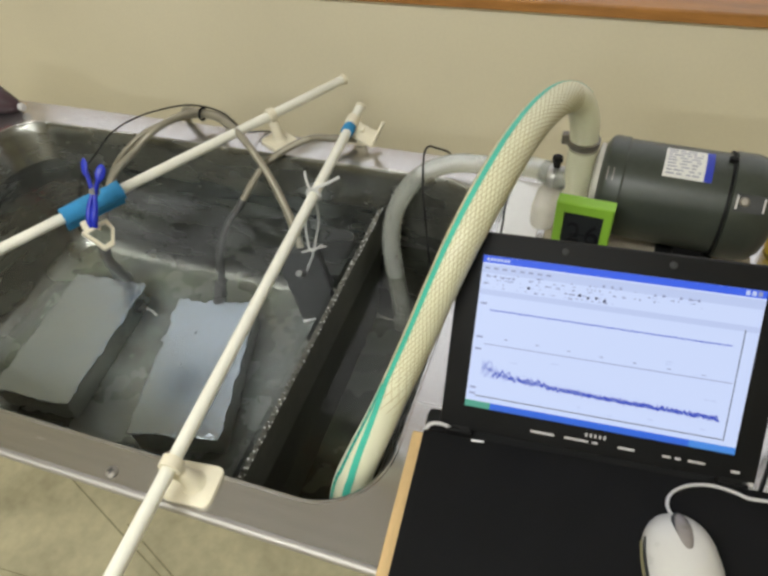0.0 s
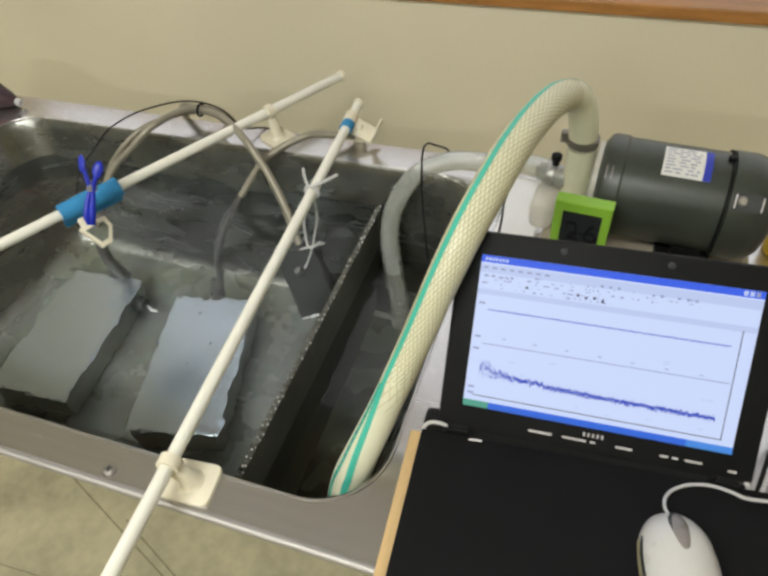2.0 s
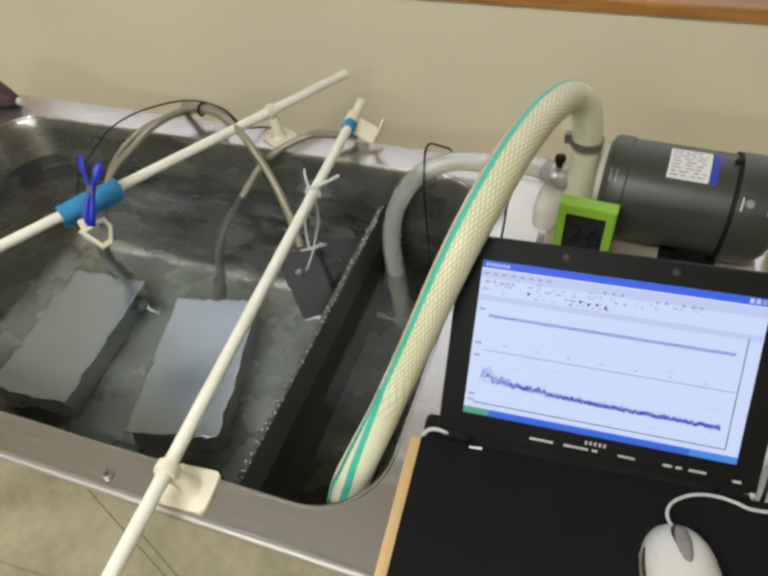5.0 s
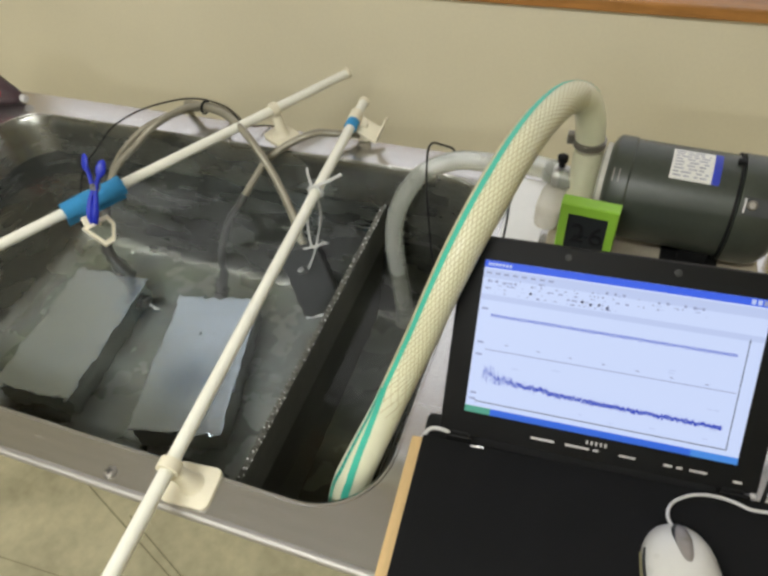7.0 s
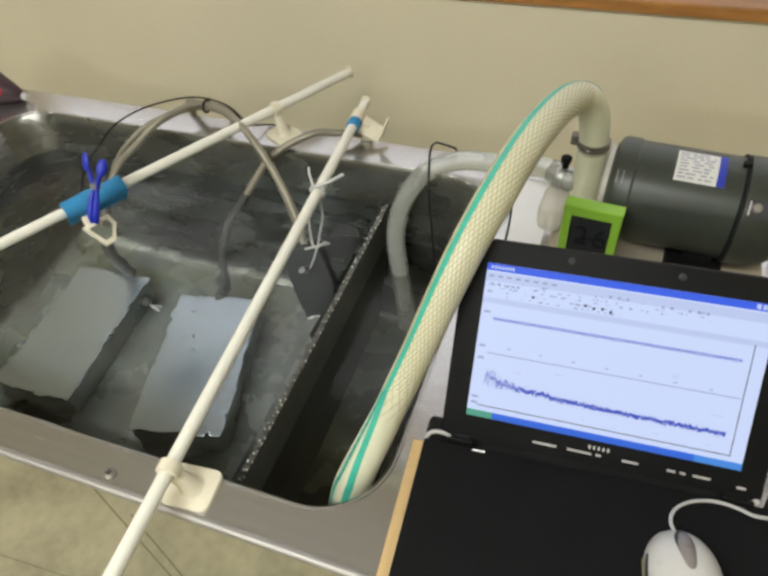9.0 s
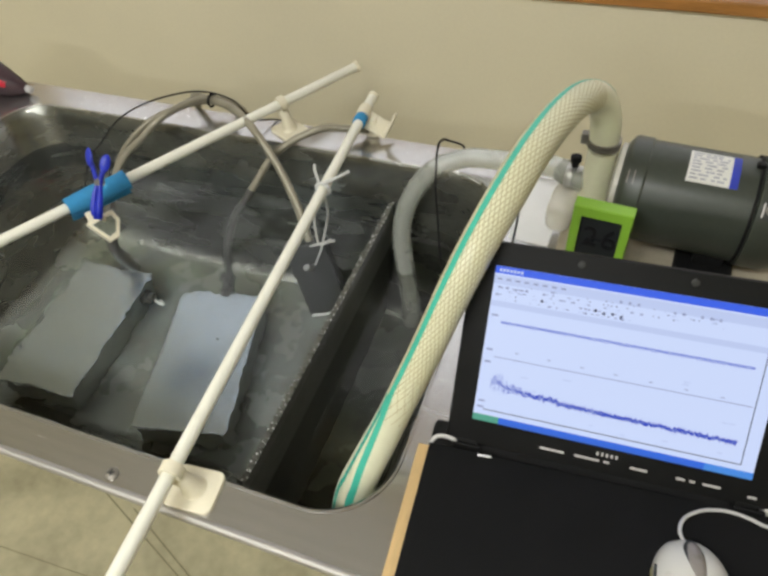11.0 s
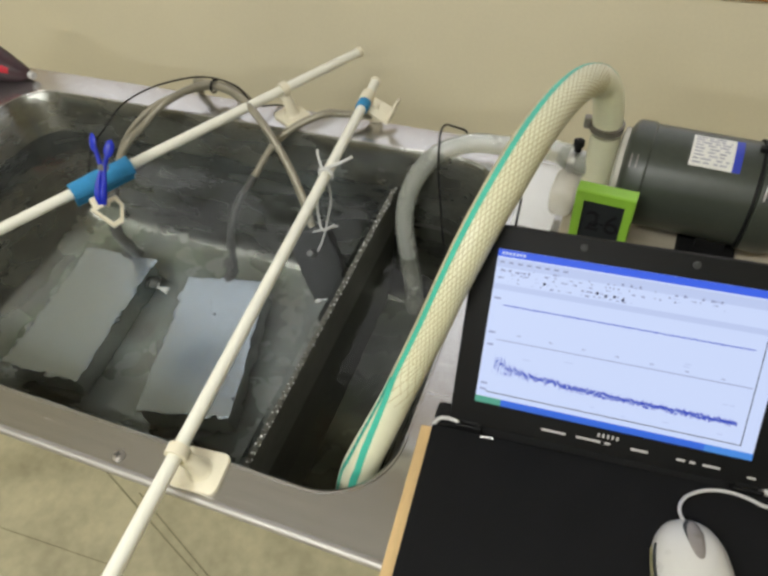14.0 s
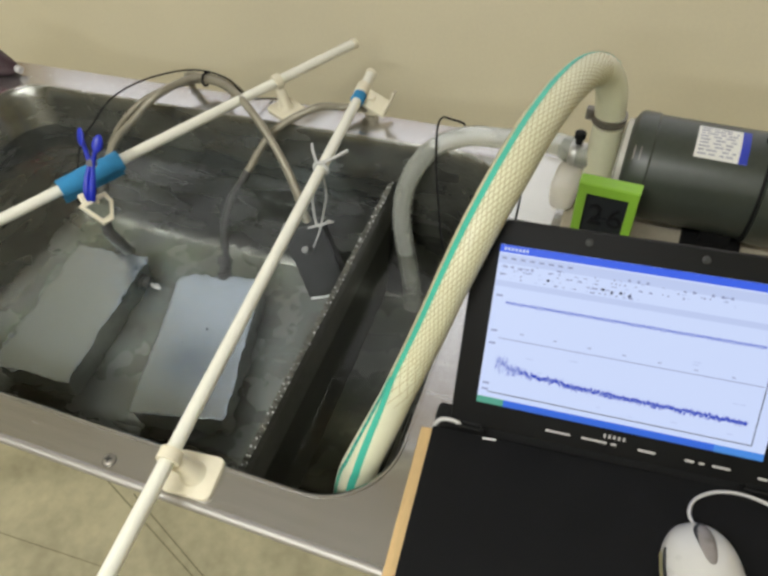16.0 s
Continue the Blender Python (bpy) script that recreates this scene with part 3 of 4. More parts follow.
part("foot", bm_box(0.004, 0.024, -0.006, 0.012, -0.0415, -0.006, 0.003), IVORY, holder, smooth=True)
tie2 = thing("cable_tie", "white cable tie knotted round the tube", "cable tie")
part("band", bm_tube([Vector((0.3505 + 0.0105 * math.cos(a), 0.452, 0.842 + 0.0105 * math.sin(a))) for a in np.linspace(0, 6.283, 19)], 0.003, 6), TIE, tie2, smooth=True)
part("tail", bm_tube(smooth_path([(0.352, 0.450, 0.854), (0.372, 0.458, 0.862), (0.388, 0.474, 0.866)], 4), 0.0026, 6), TIE, tie2, smooth=True)
part("tail", bm_tube(smooth_path([(0.345, 0.452, 0.853), (0.333, 0.468, 0.862), (0.328, 0.478, 0.864)], 4), 0.002, 6), TIE, tie2, smooth=True)

# ---------- clothespin with foam and its little instrument ----------
axis = (A1 - A0).normalized()
fa, fb = Vector((-0.004, 0.295, 0.852)), Vector((0.044, 0.380, 0.852))
foam = thing("foam_sleeve", "light blue foam sleeve wrapped round the tube", "foam sleeve")
bm = bmesh.new()
side = axis.cross(Vector((0, 0, 1))).normalized()
rows = []
for s in np.linspace(0, 1, 6):
    base = fa.lerp(fb, s)
    row = []
    for r in (0.0155, 0.0088):
        for a in np.linspace(-0.9, 4.05, 16):
            o = side * math.cos(a) + Vector((0, 0, 1)) * math.sin(a)
            row.append(bm.verts.new(base + o * r * (1 + 0.05 * math.sin(s * 9 + a * 2))))
        drop = 0.034 if r > 0.01 else 0.031
        row.append(bm.verts.new(base + side * 0.0145 * -1 - Vector((0, 0, drop))) if r > 0.01 else bm.verts.new(base - side * 0.0075 - Vector((0, 0, drop))))
    rows.append(row)
m = len(rows[0]) // 2
for a, b in zip(rows, rows[1:]):
    for k in range(m - 1):
        bm.faces.new((a[k], a[k + 1], b[k + 1], b[k]))
        bm.faces.new((a[m + k], b[m + k], b[m + k + 1], a[m + k + 1]))
    bm.faces.new((a[0], b[0], b[m], a[m]))
    bm.faces.new((a[m - 1], a[2 * m - 1], b[2 * m - 1], b[m - 1]))
for row in (rows[0], rows[-1]):
    for k in range(m - 1):
        bm.faces.new((row[k], row[k + 1], row[m + k + 1], row[m + k]))
part("sleeve", bm, FOAM, foam, smooth=True)
peg = thing("clothespin", "dark blue plastic clothespin clipped on the foam", "clothespin", pose(0.057, 0.312, 0.874, -24, 0, 8))
for s, up in ((-1, 0.008), (1, 0.0)):
    arm = smooth_path([(s * 0.003, -0.015, -0.029), (s * 0.0042, -0.016, -0.016), (s * 0.0045, -0.009, 0.004), (s * 0.0025, -0.002, 0.020), (s * 0.006, 0.001, 0.034), (s * 0.011, 0.003, 0.046 + up)], 6)
    part("jaw", bm_tube(arm, lambda t: 0.0036 + 0.0016 * math.sin(math.pi * min(1.0, t * 2.2)) - 0.001 * max(0.0, t - 0.5), 12), BLUE, peg, smooth=True)
    bm = bmesh.new()
    bmesh.ops.create_uvsphere(bm, u_segments=20, v_segments=12, radius=1)
    bm.transform(pose(s * 0.0125, 0.003, 0.050 + up, -14, s * 16, s * 20) @ Matrix.Diagonal((0.0075, 0.0032, 0.0135, 1)))
    part("finger_pad", bm, BLUE, peg, smooth=True)
    part("rib", bm_box(s * 0.0055 - 0.001, s * 0.0055 + 0.001, -0.0175, -0.0135, -0.03, 0.0, 0.0005), BLUE, peg)
part("spring", bm_tube([Vector((0.010 * (i / 30 - 0.5), 0.006 * math.cos(i * 0.9), 0.022 + 0.006 * math.sin(i * 0.9))) for i in range(31)], 0.0011, 6), CHROME, peg, "steel spring", smooth=True)
PM = Matrix.Translation((0.058, 0.293, 0.829)) @ Vector((0.70, -0.55, 0.64)).to_track_quat("Z", "Y").to_matrix().to_4x4() @ pose(0, 0, 0, -8, 10, 0) @ Matrix.Diagonal((1.12, 1.12, 1.0, 1))
probe = thing("probe_tag", "white-framed tag with a grey window held by the clothespin", "tag", PM)
part("frame", bm_slab([(-0.021, 0.014), (-0.004, -0.020), (0.010, -0.018), (0.021, 0.004), (0.017, 0.019), (-0.008, 0.018)], -0.006, 0.006, 0.002), IVORY, probe, smooth=True)
part("window", bm_slab([(-0.0145, 0.0095), (-0.002, -0.013), (0.008, -0.0105), (0.015, 0.004), (0.012, 0.0125)], 0.0055, 0.0072), TAGGLASS, probe, "grey trapezoid window")
part("eyelet", bm_box(-0.016, -0.006, 0.012, 0.028, -0.004, 0.004, 0.0015), IVORY, probe)
part("hanger", placed(bm_tube([Vector((0.057, 0.293, 0.826)), Vector((0.057, 0.300, 0.848))], 0.003, 8), PM), IVORY, probe)

# ---------- braided hose ----------
hose = thing("braided_hose", "thick cream braided hose with a green stripe into the sink", "hose")
HP = smooth_path([(0.530, 0.055, 0.62), (0.543, 0.057, 0.70), (0.553, 0.060, 0.75), (0.567, 0.069, 0.795), (0.585, 0.093, 0.844), (0.601, 0.117, 0.890), (0.618, 0.144, 0.940), (0.633, 0.171, 0.987), (0.648, 0.207, 1.027),
                  (0.662, 0.256, 1.052), (0.676, 0.322, 1.065), (0.690, 0.390, 1.062), (0.705, 0.453, 1.048), (0.721, 0.495, 1.026), (0.733, 0.509, 0.995), (0.738, 0.509, 0.955)], 10)
LAST = len(HP) - 1


def hose_radius(t):
    return 0.0172 + 0.0085 * max(0.0, 1 - t / 0.3) + 0.0018 * min(1.0, max(0.0, t - 0.45) / 0.15)


part("wall", bm_tube(HP, hose_radius, 32), HOSE, hose, smooth=True)
# round the hose angles run from the side that faces the camera towards the sink
TO_CAMERA = Vector((0.17, -0.62, 0.77))
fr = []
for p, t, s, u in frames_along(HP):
    f = (TO_CAMERA - t * TO_CAMERA.dot(t)).normalized()
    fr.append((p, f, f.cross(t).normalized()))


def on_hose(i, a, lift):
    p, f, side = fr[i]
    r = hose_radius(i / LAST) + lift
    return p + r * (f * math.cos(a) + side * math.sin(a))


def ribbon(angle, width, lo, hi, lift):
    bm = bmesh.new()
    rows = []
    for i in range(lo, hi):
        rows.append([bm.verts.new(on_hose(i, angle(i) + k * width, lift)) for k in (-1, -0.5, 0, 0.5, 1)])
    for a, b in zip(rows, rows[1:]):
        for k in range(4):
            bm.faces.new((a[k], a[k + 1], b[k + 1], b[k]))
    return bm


# stripe angles are set to fit how the stripe lies in the camera's view
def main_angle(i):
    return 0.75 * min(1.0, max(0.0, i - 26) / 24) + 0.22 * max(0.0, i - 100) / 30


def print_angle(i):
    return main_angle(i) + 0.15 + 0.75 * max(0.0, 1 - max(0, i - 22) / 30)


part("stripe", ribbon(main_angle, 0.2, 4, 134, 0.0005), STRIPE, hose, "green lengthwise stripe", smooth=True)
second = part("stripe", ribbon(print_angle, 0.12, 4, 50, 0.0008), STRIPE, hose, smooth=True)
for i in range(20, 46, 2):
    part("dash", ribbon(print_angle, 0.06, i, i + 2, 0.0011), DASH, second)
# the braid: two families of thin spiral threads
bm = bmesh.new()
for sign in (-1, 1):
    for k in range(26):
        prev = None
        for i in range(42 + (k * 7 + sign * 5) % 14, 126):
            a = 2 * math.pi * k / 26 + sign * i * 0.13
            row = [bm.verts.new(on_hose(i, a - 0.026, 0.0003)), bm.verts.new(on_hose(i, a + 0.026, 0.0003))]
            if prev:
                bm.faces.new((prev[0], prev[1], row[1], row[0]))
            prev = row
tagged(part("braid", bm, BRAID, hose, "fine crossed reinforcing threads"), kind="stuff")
part("clamp", bm_lathe([(0.0195, -0.0045), (0.0212, -0.0045), (0.0212, -0.002), (0.0205, -0.0016), (0.0205, 0.0016), (0.0212, 0.002), (0.0212, 0.0045), (0.0195, 0.0045)], pose(0.738, 0.5085, 0.958), 32), FITTING, hose, "steel hose clamp", smooth=True)
part("clamp_screw", bm_box(0.709, 0.719, 0.503, 0.515, 0.953, 0.968, 0.002), FITTING, hose)

# ---------- pump ----------
pump = thing("pump", "dark green electric pump motor with a clear pump head", "pump", pose(0.773, 0.497, 0.9025, 0, 0, -3.5))
AX = pose(0, 0, 0, 0, 90, 0)
MR = 0.067
part("motor_body", bm_lathe([(MR - 0.012, -0.006), (MR - 0.002, 0), (MR, 0.004), (MR, 0.022), (MR - 0.002, 0.024), (MR - 0.002, 0.148)], AX, 56), MOTOR, pump, smooth=True)
part("end_bell", bm_lathe([(MR - 0.002, 0.148), (MR + 0.0015, 0.150), (MR + 0.0015, 0.176), (MR - 0.003, 0.190), (MR - 0.012, 0.200), (MR - 0.026, 0.206), (0.02, 0.208)], AX, 56), MOTOR, pump, smooth=True)
part("strap", bm_lathe([(MR - 0.003, 0.1445), (MR + 0.0012, 0.1448), (MR + 0.0012, 0.1472), (MR - 0.003, 0.1475)], AX, 56), BLACK, pump, "black cable round the motor", smooth=True)
part("strap_knot", bm_box(0.139, 0.149, -0.004, 0.004, MR - 0.002, MR + 0.004, 0.0015), BLACK, pump)
for a in (-48, 100):
    part("screw", bm_lathe([(0.006, 0), (0.006, 0.003), (0.004, 0.0045)], pose(0.163, (MR + 0.0008) * math.sin(radians(a)), (MR + 0.0008) * math.cos(radians(a)), -a, 0, 0), 14), FITTING, pump)
# name plate, wrapped round the upper front of the motor


def on_motor(x, deg, lift):
    r = MR - 0.002 + lift
    return Vector((x, -r * math.sin(radians(deg)), r * math.cos(radians(deg))))


def motor_patch(x0, x1, a0, a1, lift, steps=8):
    bm = bmesh.new()
    rows = [[bm.verts.new(on_motor(x, a, l)) for x, l in ((x0, lift), (x1, lift), (x1, 0.0002), (x0, 0.0002))] for a in np.linspace(a0, a1, steps)]
    for a, b in zip(rows, rows[1:]):
        for k in range(4):
            bm.faces.new((a[k], a[(k + 1) % 4], b[(k + 1) % 4], b[k]))
    bm.faces.new(rows[0][::-1]), bm.faces.new(rows[-1])
    return bm


plate_b = part("cover_plate", motor_patch(0.1535, 0.186, 40, 58, 0.0042), DARK, pump, "small dark cover plate")
# two white glints, put on as silver strips at the plate's ends
for x in (0.1545, 0.184):
    part("painted_glint", motor_patch(x, x + 0.0018, 42, 56, 0.0050, 4), SILVER, plate_b)
plate = part("name_plate", motor_patch(0.067, 0.123, -9, 34, 0.0006), LABEL, pump, "white printed name plate")
part("plate_edge", motor_patch(0.1145, 0.1235, -9, 34, 0.0010), INKBLUE, plate, "blue end of the plate")
for i in range(9):
    a = -6 + i * 4.3
    x = 0.070
    while x < 0.108:
        w = random.uniform(0.004, 0.013)
        part("print_bar", motor_patch(x, min(x + w, 0.1105), a, a + 1.8, 0.0010, 3), INK, plate)
        x += w + random.uniform(0.002, 0.006)
for s in (0.016, 0.023):
    part("stamp", motor_patch(s - 0.013, s - 0.0115, 34, 48, 0.0028, 4), WHEEL, pump)
part("foot", bm_box(0.085, 0.155, -0.072, 0.055, -0.0798, -0.064, 0.003), BLACK, pump, "black steel foot")
part("foot_bracket", bm_box(0.105, 0.14, -0.045, 0.045, -0.066, -0.045), BLACK, pump)
# pump head
part("head_housing", bm_lathe([(0.045, -0.004), (0.055, -0.006), (0.055, -0.012), (0.045, -0.015), (0.012, -0.016)], AX, 40), ACRYL, pump, "milky plastic pump head", smooth=True)
part("outlet", bm_lathe([(0.0225, -0.0745), (0.0205, -0.03), (0.0195, 0.0), (0.0192, 0.05)], pose(-0.035, 0.0095, -0.005), 28), HOSE, pump, "milky outlet pipe", smooth=True)
part("inlet_collar", bm_lathe([(0.012, 0), (0.0165, 0.003), (0.0165, 0.009), (0.015, 0.010), (0.015, 0.014), (0.0165, 0.015), (0.0165, 0.021), (0.014, 0.024)], pose(-0.053, 0.0155, -0.013, 0, -90, 0), 24), CHROME, pump, "metal inlet clamp", smooth=True)
part("inlet_knob", bm_lathe([(0.005, 0), (0.005, 0.008), (0.0075, 0.009), (0.0075, 0.016), (0.005, 0.018)], pose(-0.067, 0.0155, 0.005, 0, 0, 0), 14), BLACK, pump, "dark clamp screw", smooth=True)
part("front_lug", bm_box(-0.090, -0.055, -0.035, 0.03, -0.0795, -0.03, 0.014, 3), ACRYL, pump, smooth=True)
mount = thing("pump_mount", "beige rough mounting block under the pump", "block", pose(0.88, 0.47, 0.8005))
part("block", bm_box(-0.175, 0.10, -0.125, 0.085, 0, 0.0221, 0.003), CONCRETE, mount)
sheet = thing("white_sheet", "white paper sheet on the steel deck", "paper", pose(0.665, 0.545, 0.8006, 0, 0, -2))
part("sheet", bm_box(-0.028, 0.03, -0.08, 0.07, 0, 0.0012), SHEET, sheet)
# the dark seam between deck panels, laid on as a thin tube
seam = thing("deck_seam", "thin dark seam line on the deck, made as a thin tube", "cord")
part("cord", bm_tube(smooth_path([(0.637, 0.612, 0.803), (0.634, 0.56, 0.8025), (0.640, 0.50, 0.8025), (0.646, 0.42, 0.8025)], 6), 0.0016, 6), BLACK, seam)

suction = thing("suction_tube", "milky clear tube from the pump down into the sink", "tube")
part("wall", bm_tube(smooth_path([(0.728, 0.512, 0.889), (0.712, 0.515, 0.889), (0.685, 0.538, 0.883), (0.64, 0.578, 0.857), (0.596, 0.603, 0.832), (0.534, 0.602, 0.826), (0.482, 0.582, 0.806), (0.452, 0.550, 0.762), (0.446, 0.522, 0.71), (0.462, 0.490, 0.655), (0.480, 0.458, 0.60), (0.487, 0.44, 0.54)], 10), 0.0158, 20), TUBE, suction, smooth=True)
part("end_sleeve", bm_tube([Vector((0.704, 0.5215, 0.8875)), Vector((0.692, 0.5315, 0.8855))], 0.0175, 20), TUBE, suction, smooth=True)
cord = thing("signal_cable", "thin black cable hanging over the back rim", "cable")
part("cord", bm_tube(smooth_path([(0.520, 0.636, 0.803), (0.517, 0.648, 0.814), (0.497, 0.640, 0.826), (0.489, 0.618, 0.842), (0.490, 0.588, 0.843), (0.496, 0.558, 0.80), (0.506, 0.535, 0.75), (0.520, 0.505, 0.69), (0.54, 0.48, 0.64), (0.56, 0.46, 0.58)], 8), 0.0018, 8), BLACK, cord, smooth=True)

# ---------- thermometer ----------
thermo = thing("thermometer", "lime green framed digital thermometer with a dark display", "thermometer", pose(0.7555, 0.392, 0.8230, -6, 0, -4))
bm = bmesh.new()
o_lo, i_lo = [(-0.035, 0), (0.035, 0), (0.035, 0.117), (-0.035, 0.117)], [(-0.0242, 0.014), (0.0242, 0.014), (0.0242, 0.104), (-0.0242, 0.104)]
rows = [[bm.verts.new((x, y, z)) for x, z in loop] for loop, y in ((o_lo, 0.012), (o_lo, -0.007), ([(x * 0.97, 0.0585 + (z - 0.0585) * 0.98) for x, z in o_lo], -0.009), (i_lo, -0.009), (i_lo, 0.012))]
for a, b in zip(rows, rows[1:] + rows[:1]):
    for k in range(4):
        bm.faces.new((a[k], a[(k + 1) % 4], b[(k + 1) % 4], b[k]))
part("frame", bm, GREEN, thermo, "lime green plastic frame")
lcd = part("display", bm_box(-0.0241, 0.0241, -0.004, 0.008, 0.0142, 0.1038), LCD, thermo, "dark display")
for x, figure in ((-0.0095, "2"), (0.0135, "6")):
    part("digit", bm_text(figure, 0.040, pose(x, -0.0045, 0.072, 90, 0, 0)), LCDINK, lcd, "black display figure " + figure)
for k in range(3):
    part("small_mark", bm_box(-0.014 + 0.011 * k, -0.008 + 0.011 * k, -0.0046, -0.0038, 0.042, 0.048), LCDINK, lcd)

# ---------- laptop ----------
laptop = thing("laptop", "open black laptop showing a blue and white chart window", "laptop", pose(0.6745, 0.1015, 0.8005, 0, 0, 3.4))
W, H = 0.261, 0.160
part("base", bm_slab(rounded_loop(-0.024, 0.285, -0.150, 0.022, 0.012, 4), 0.004, 0.041, 0.003), BLACK, laptop, "black laptop base", smooth=True)
for x in (0.0, 0.26):
    for y in (-0.135, 0.005):
        part("rubber_foot", bm_lathe([(0.007, 0), (0.006, 0.0045)], pose(x, y, 0), 12), BLACK, laptop)
for x0, x1 in ((-0.012, 0.008), (0.253, 0.273)):
    part("hinge", bm_tube([Vector((x0, 0.004, 0.051)), Vector((x1, 0.004, 0.051))], 0.0095, 16), BLACK, laptop, smooth=True)
    part("hinge_cover", bm_box(x0 - 0.004, x1 + 0.004, -0.010, -0.006, 0.041, 0.062, 0.0015), BLACK, laptop)
part("hinge_cap", bm_tube(smooth_path([(-0.040, -0.016, 0.044), (-0.036, -0.008, 0.056), (-0.028, -0.005, 0.0615), (-0.014, -0.006, 0.0615), (-0.0115, -0.008, 0.052)], 6), 0.0021, 8), SILVER, laptop, "silver hinge trim", smooth=True)
part("corner", bm_box(-0.040, -0.012, -0.004, 0.02, 0.03, 0.0545, 0.006), BLACK, laptop)
part("hinge_block", bm_box(0.277, 0.283, -0.006, 0.018, 0.04, 0.058, 0.002), SILVER, laptop)
part("hinge_cap", bm_tube([Vector((0.0125, -0.0155, 0.046)), Vector((0.0130, -0.0150, 0.0585)), Vector((0.0255, -0.0145, 0.0592))], 0.0012, 8), SILVER, laptop, smooth=True)
lid = part("lid", bm_box(-0.024, W + 0.024, 0.0, 0.012, -0.004, 0.207, 0.004), BLACK, laptop, "black screen lid with a wide bezel", smooth=True)
lid.matrix_basis = pose(0, -0.001, 0.059, -37.0, 0, 0)


def screen_rect(name, u0, u1, v0, v1, mat, lift, label=""):
    """A flat field of the screen; u runs to the right and v downwards, both from 0 to 1."""
    return part(name, bm_box(u0 * W, u1 * W, -lift, -lift + 0.0002, 0.024 + (1 - v1) * H, 0.024 + (1 - v0) * H), mat, lid, label)


page = screen_rect("screen", 0, 1, 0, 1, SCREEN, 0.0004, "bright bluish white screen")
screen_rect("title_bar", 0, 1, 0, 0.045, UI_BLUE, 0.0008)
screen_rect("toolbar", 0, 1, 0.055, 0.11, UI_PALE, 0.0007)
screen_rect("toolbar", 0, 1, 0.215, 0.25, UI_PALE, 0.0007)
screen_rect("task_bar", 0.1, 1, 0.957, 1, UI_TASK, 0.0008)
screen_rect("start_button", 0, 0.1, 0.957, 1, UI_GREEN, 0.0008)
screen_rect("tray", 0.84, 1, 0.957, 1, UI_TRAY, 0.0009)
for k in range(7):
    screen_rect("title_mark", 0.015 + 0.013 * k, 0.024 + 0.013 * k, 0.014, 0.032, UI_PALE, 0.0011)
for u in (0.93, 0.95, 0.97):
    screen_rect("window_button", u, u + 0.014, 0.008, 0.036, UI_PALE if u < 0.96 else UI_GREY, 0.0011)
u = 0.012
for k in range(8):
    screen_rect("menu_mark", u, u + 0.018, 0.072, 0.084, UI_GREY, 0.0011)
    u += 0.033
for u, v in ((0.02, 0.12), (0.05, 0.12), (0.08, 0.125), (0.12, 0.12), (0.45, 0.09), (0.48, 0.09), (0.51, 0.09), (0.66, 0.10), (0.72, 0.10), (0.75, 0.10), (0.78, 0.10), (0.18, 0.165), (0.37, 0.165), (0.40, 0.175), (0.43, 0.17), (0.46, 0.18)):
    screen_rect("icon", u, u + 0.009, v, v + 0.016, UI_DARK if v > 0.15 else UI_GREY, 0.0011)
for k in range(130):
    v = random.choice((0.105, 0.125, 0.145, 0.17, 0.195))
    u = random.uniform(0.01, 0.80 if v < 0.15 else 0.5)
    screen_rect("tool_mark", u, u + random.uniform(0.003, 0.012), v, v + random.uniform(0.005, 0.012), random.choice((UI_GREY, UI_GREY, UI_PALE)), 0.0010)
for k in range(14):
    u, v = random.uniform(0.06, 0.93), random.uniform(0.42, 0.90)
    screen_rect("chart_mark", u, u + random.uniform(0.01, 0.03), v, v + 0.007, UI_PALE, 0.0010)
screen_rect("frame_line", 0.035, 0.955, 0.918, 0.923, UI_DARK, 0.0011)
screen_rect("frame_line", 0.952, 0.955, 0.24, 0.918, UI_DARK, 0.0011)
screen_rect("axis_line", 0.045, 0.945, 0.566, 0.571, UI_GREY, 0.0011)
for v in (0.30, 0.52, 0.60, 0.86, 0.90):
    screen_rect("axis_mark", 0.012, 0.036, v, v + 0.012, UI_GREY, 0.0011)
for k in range(7):
    screen_rect("grid_mark", 0.12 + 0.12 * k, 0.133 + 0.12 * k, 0.52 + 0.004 * k, 0.526 + 0.004 * k, UI_GREY, 0.0011)


def trace(name, seed, base, rough, bump, width, lift, step=0.003, mat=UI_TRACE):
    rnd = random.Random(seed)
    us = np.arange(0.05, 0.925, step)
    bm = bmesh.new()
    prev, slow = None, 0.0
    for u in us:
        slow = 0.8 * slow + rnd.uniform(-1, 1) * 0.3
        early = math.exp(-((u - 0.05) / 0.10) ** 2) if u < 0.23 else 0.12 * max(0.0, 1 - (u - 0.23) / 0.3)
        v = base - bump * early * (0.8 + 0.2 * slow) + rough * rnd.uniform(-1.2, 1) * (1 + 3.2 * early * (bump > 0)) - (bump * 0.25 if u < 0.3 else 0) + 0.012 * u * (bump > 0)
        cur = [bm.verts.new((u * W, -lift, 0.024 + (1 - v - s * width) * H)) for s in (-1, 1)]
        cur += [bm.verts.new((u * W, -lift + 0.0002, 0.024 + (1 - v - s * width) * H)) for s in (1, -1)]
        if prev:
            for k in range(4):
                bm.faces.new((prev[k], prev[(k + 1) % 4], cur[(k + 1) % 4], cur[k]))
        prev = cur
    return part(name, bm, mat, lid, "jagged blue chart trace")


